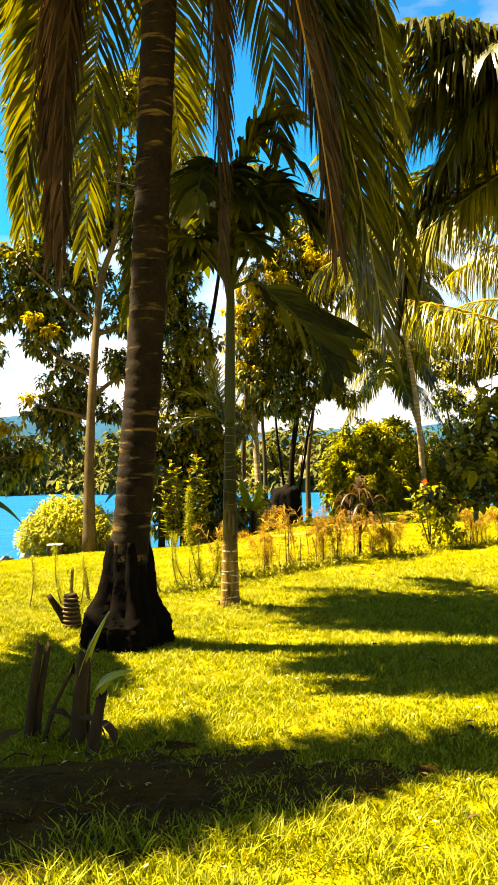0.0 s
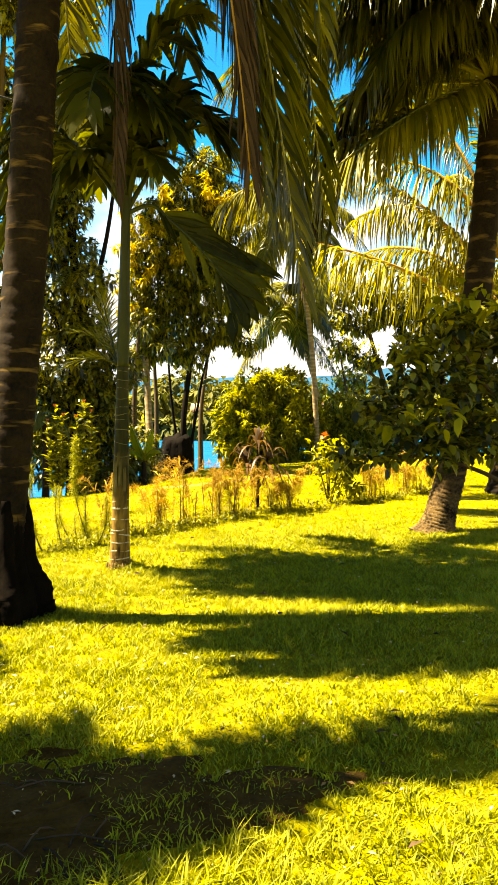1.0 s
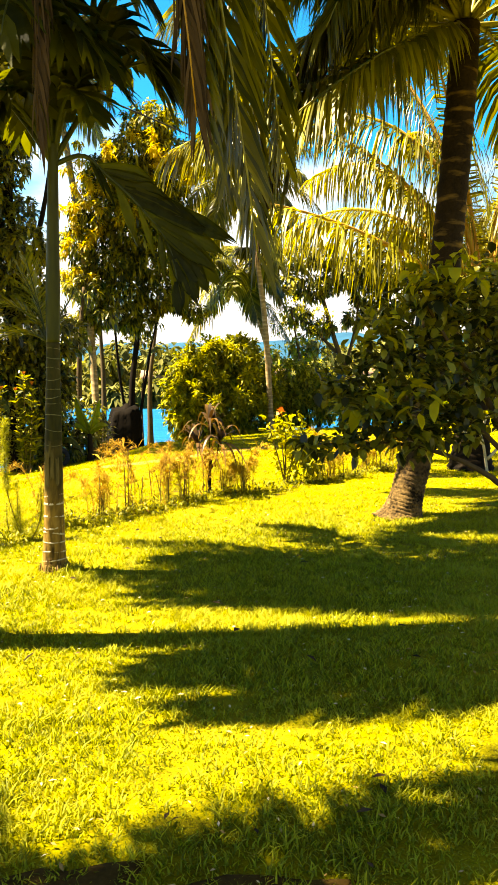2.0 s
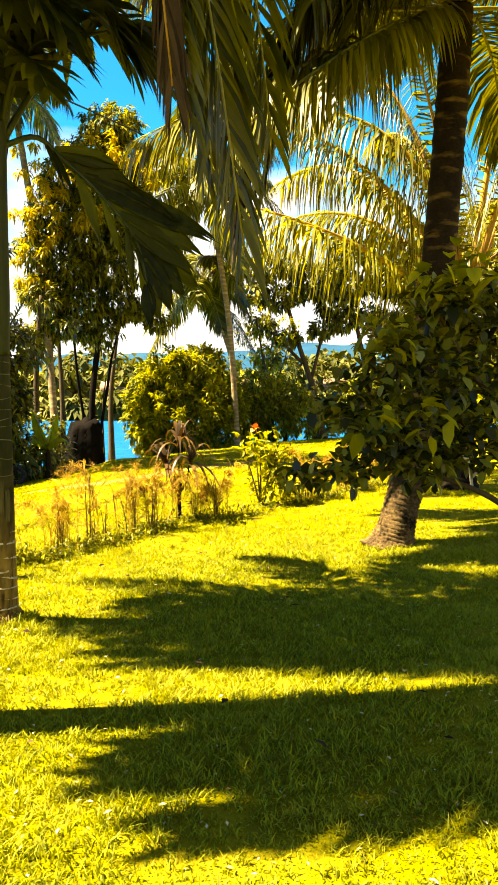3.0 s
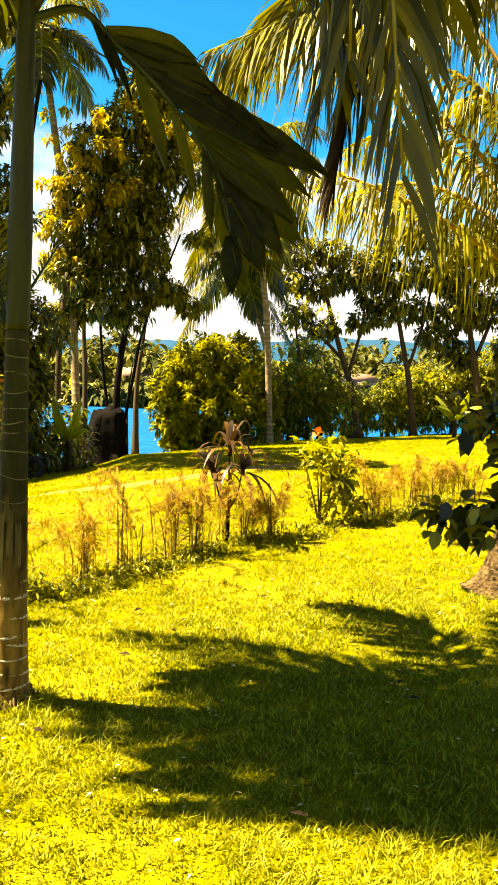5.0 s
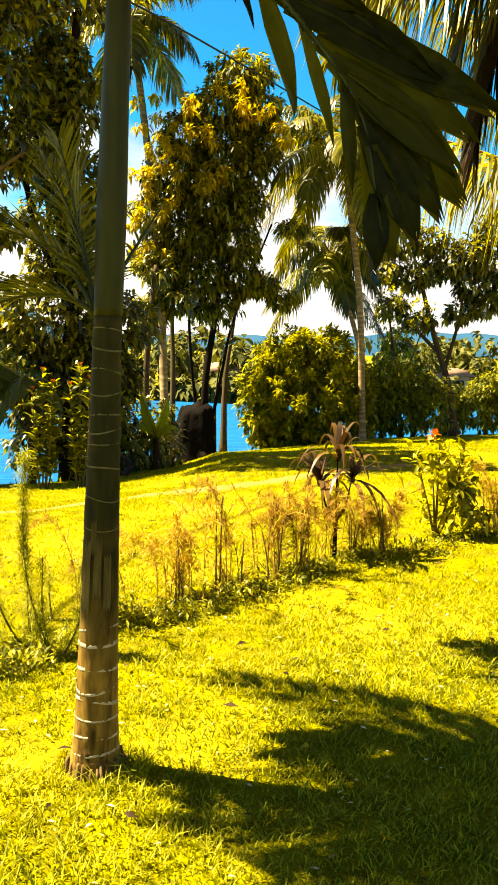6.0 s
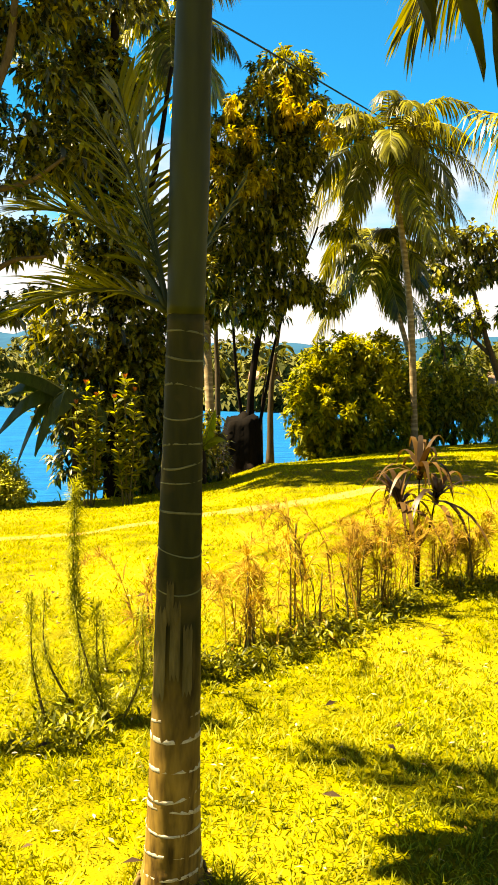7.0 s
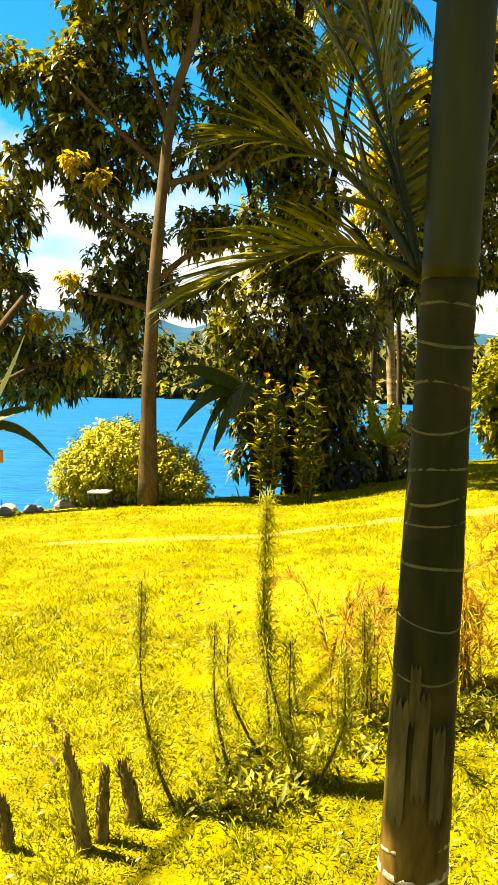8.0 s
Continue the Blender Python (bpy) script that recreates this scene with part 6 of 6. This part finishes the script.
# ---- palm and trees out of view that shade the near lawn ----
rng = np.random.default_rng(40)
shade = thing("coconut_palm", "coconut palm beside the walk that shades the near lawn", "palm tree", "garden palms")
link("trunk", palm_trunk([(-5.9, 4.05, -.05), (-5.8, 4.05, 2.5), (-5.6, 4.05, 6.0)], lambda u: .15 + .12 * math.exp(-u / .06), 3, rng, n=90), M_COCO, shade, smooth=True)
ST = (-5.6, 4.05, 6.0)
for q1, q2 in [((-5.0, 4.4, 6.9), (-4.3, 4.9, 5.2)), ((-5.2, 4.0, 6.8), (-4.6, 4.4, 4.8)), ((-4.8, 4.1, 6.9), (-3.9, 4.7, 5.0)), ((-4.4, 3.9, 6.8), (-3.2, 4.5, 5.0)), ((-4.3, 3.5, 6.9), (-2.9, 4.3, 5.2)), ((-4.6, 4.2, 6.9), (-3.6, 4.9, 5.4)), ((-4.2, 3.7, 7.0), (-2.4, 4.75, 5.7)), ((-4.2, 4.0, 6.9), (-2.7, 4.7, 5.5)), ((-4.6, 3.6, 7.0), (-3.3, 4.2, 5.4)), ((-5.6, 2.2, 7.2), (-5.3, 0.8, 5.8)), ((-6.6, 2.6, 7.2), (-7.6, 1.8, 5.8)), ((-6.8, 3.6, 7.2), (-8.2, 3.7, 5.6)), ((-6.4, 4.4, 7.2), (-7.2, 5.6, 5.8)), ((-5.1, 4.9, 7.0), (-4.35, 5.7, 5.0)), ((-5.3, 4.8, 7.0), (-4.7, 5.5, 4.9)), ((-4.9, 4.3, 7.0), (-4.0, 4.5, 5.0)),
               ((-5.0, 5.4, 7.0), (-4.3, 6.7, 5.0)), ((-5.3, 5.5, 7.0), (-4.8, 7.0, 5.0)), ((-5.1, 5.2, 6.8), (-4.6, 6.2, 4.9))]:
    add_frond(shade, ST, q1, q2, rng, M_FROND, pairs=90, leaf=.66, hang=.5, width=.08)

# ---- grass ----
rng = np.random.default_rng(50)


def value_noise(x, y, cell, seed):
    """Smooth random values, one for each cell of a grid."""
    table = np.random.default_rng(seed).random((257, 257))
    u, v = x / cell, y / cell
    i, j = np.floor(u).astype(int), np.floor(v).astype(int)
    fu, fv = u - i, v - j
    fu, fv = fu * fu * (3 - 2 * fu), fv * fv * (3 - 2 * fv)
    a, b = table[i % 257, j % 257], table[(i + 1) % 257, j % 257]
    c, d = table[i % 257, (j + 1) % 257], table[(i + 1) % 257, (j + 1) % 257]
    return (a * (1 - fu) + b * fu) * (1 - fv) + (c * (1 - fu) + d * fu) * fv


def blades(n, xr, yr, h, w, keep=None, long=0.0):
    x, y = rng.uniform(*xr, n), rng.uniform(*yr, n)
    if keep is not None:
        k = keep(x, y)
        x, y = x[k], y[k]
    n = len(x)
    z = height(x, y)
    tuft = np.clip(0.85 + 1.1 * (value_noise(x, y, .06, 1) - .5) + 0.8 * (value_noise(x, y, .33, 2) - .5), .25, 1.7)
    hh = h * tuft * rng.uniform(.5, 1.25, n) * (1 + long * np.clip((3.9 - y) / 1.0, 0, 1))
    a, b = rng.uniform(0, 2 * math.pi, n), rng.uniform(0, 2 * math.pi, n)
    lean = rng.uniform(.3, 1.6, n) * hh
    ww = w * rng.uniform(.7, 1.3, n)
    px, py = np.cos(b) * ww / 2, np.sin(b) * ww / 2
    lx, ly = np.cos(a) * lean, np.sin(a) * lean
    r = np.stack([x, y, z - .005], -1)
    o = np.stack([px, py, 0 * px], -1)
    mid = r + np.stack([lx * .35, ly * .35, hh * .62], -1)
    tip = r + np.stack([lx, ly, hh], -1)
    v = np.stack([r - o, r + o, mid - o * .8, mid + o * .8, tip], 1).reshape(-1, 3)
    k = np.arange(n)[:, None, None] * 5
    return v, (k + np.array([[0, 1, 3], [0, 3, 2], [2, 3, 4]])[None]).reshape(-1, 3)


def off_trail(x, y):
    d = np.min(np.hypot(x[:, None] - tp[None, :, 0], y[:, None] - tp[None, :, 1]), 1)
    return d > .42 * np.random.default_rng(3).random(len(x)) ** 1.6


def off_pit(x, y):
    """No grass by the cut clump, thin grass on the bare soil beside it."""
    q = np.random.default_rng(4).random(len(x))
    clump_ = ((x + 0.95) / .66) ** 2 + ((y - 3.34) / .74) ** 2 > .05 + 1.4 * q ** 1.2
    u, v = (x + .1) / .95, (y - 3.42 - .16 * (x + .1)) / .42
    bare = (u ** 2 + v ** 2 > .25 + 1.1 * q) | (q > .86 - .3 * value_noise(x, y, .12, 12))
    small = (((x + .42) / .11) ** 2 + ((y - 3.92) / .05) ** 2 > 1)
    return clump_ & bare & small


def in_sight(x, y):
    return (x > -0.36 * y - 0.4) & (x < np.maximum(0.58 * y - 0.3, 0.36 * y + 0.2))


def fade(x, y, lo, hi, seed):
    """More and more of them kept from y = lo to y = hi, unevenly."""
    wob = 1.6 * (value_noise(x, y, 1.1, 7) - .5) + .8 * (value_noise(x, y, .35, 8) - .5)
    return np.random.default_rng(seed).random(len(x)) < np.clip((y + wob - lo) / (hi - lo), 0, 1)


def worn(x, y, seed):
    """Thin grass on worn patches."""
    q = .65 * value_noise(x, y, .9, 5) + .35 * value_noise(x, y, .22, 6)
    return np.random.default_rng(seed).random(len(x)) < np.where(q > .66, .7, 1.0)


near = blades(800000, (-4, 7), (1.8, 11.5), .036, .0066, lambda x, y: in_sight(x, y) & off_pit(x, y) & ~fade(x, y, 7.2, 11.3, 7) & worn(x, y, 9), long=.75)
mid_ = blades(260000, (-7, 10), (7.0, 15.5), .028, .008, lambda x, y: in_sight(x, y) & off_trail(x, y) & fade(x, y, 7.2, 11.3, 8) & worn(x, y, 9))
far_ = blades(170000, (-9, 15), (15.5, 27.0), .028, .014, lambda x, y: in_sight(x, y) & off_trail(x, y) & (y < shore_y(x) - .1))
tufts = blades(650, (-1.75, -.35), (3.0, 4.35), .065, .006, lambda x, y: np.abs(np.hypot((x + .95) / .6, (y - 3.72) / .46) - .85) < .3 + .2 * np.sin(x * 9) * np.sin(y * 11))
foot_ = blades(2600, (-.55, .07), (7.4, 8.0), .07, .005, lambda x, y: abs(np.hypot(x + .245, y - 7.69) - .165) < .05)
edge = blades(5000, (-9, 14), (17, 29), .22, .02, lambda x, y: abs(y - shore_y(x) + .15) < .3)
lawn = link("lawn_grass", join(near, tufts, foot_), M_GRASS, None, "short mown green lawn grass blades")
tagged(lawn, category="grass", kind="stuff")
dry = link("dry_lawn_grass", join(mid_, far_, edge), M_GRASSDRY, None, "short sun-dried yellow lawn grass near the lake")
tagged(dry, category="grass", kind="stuff")
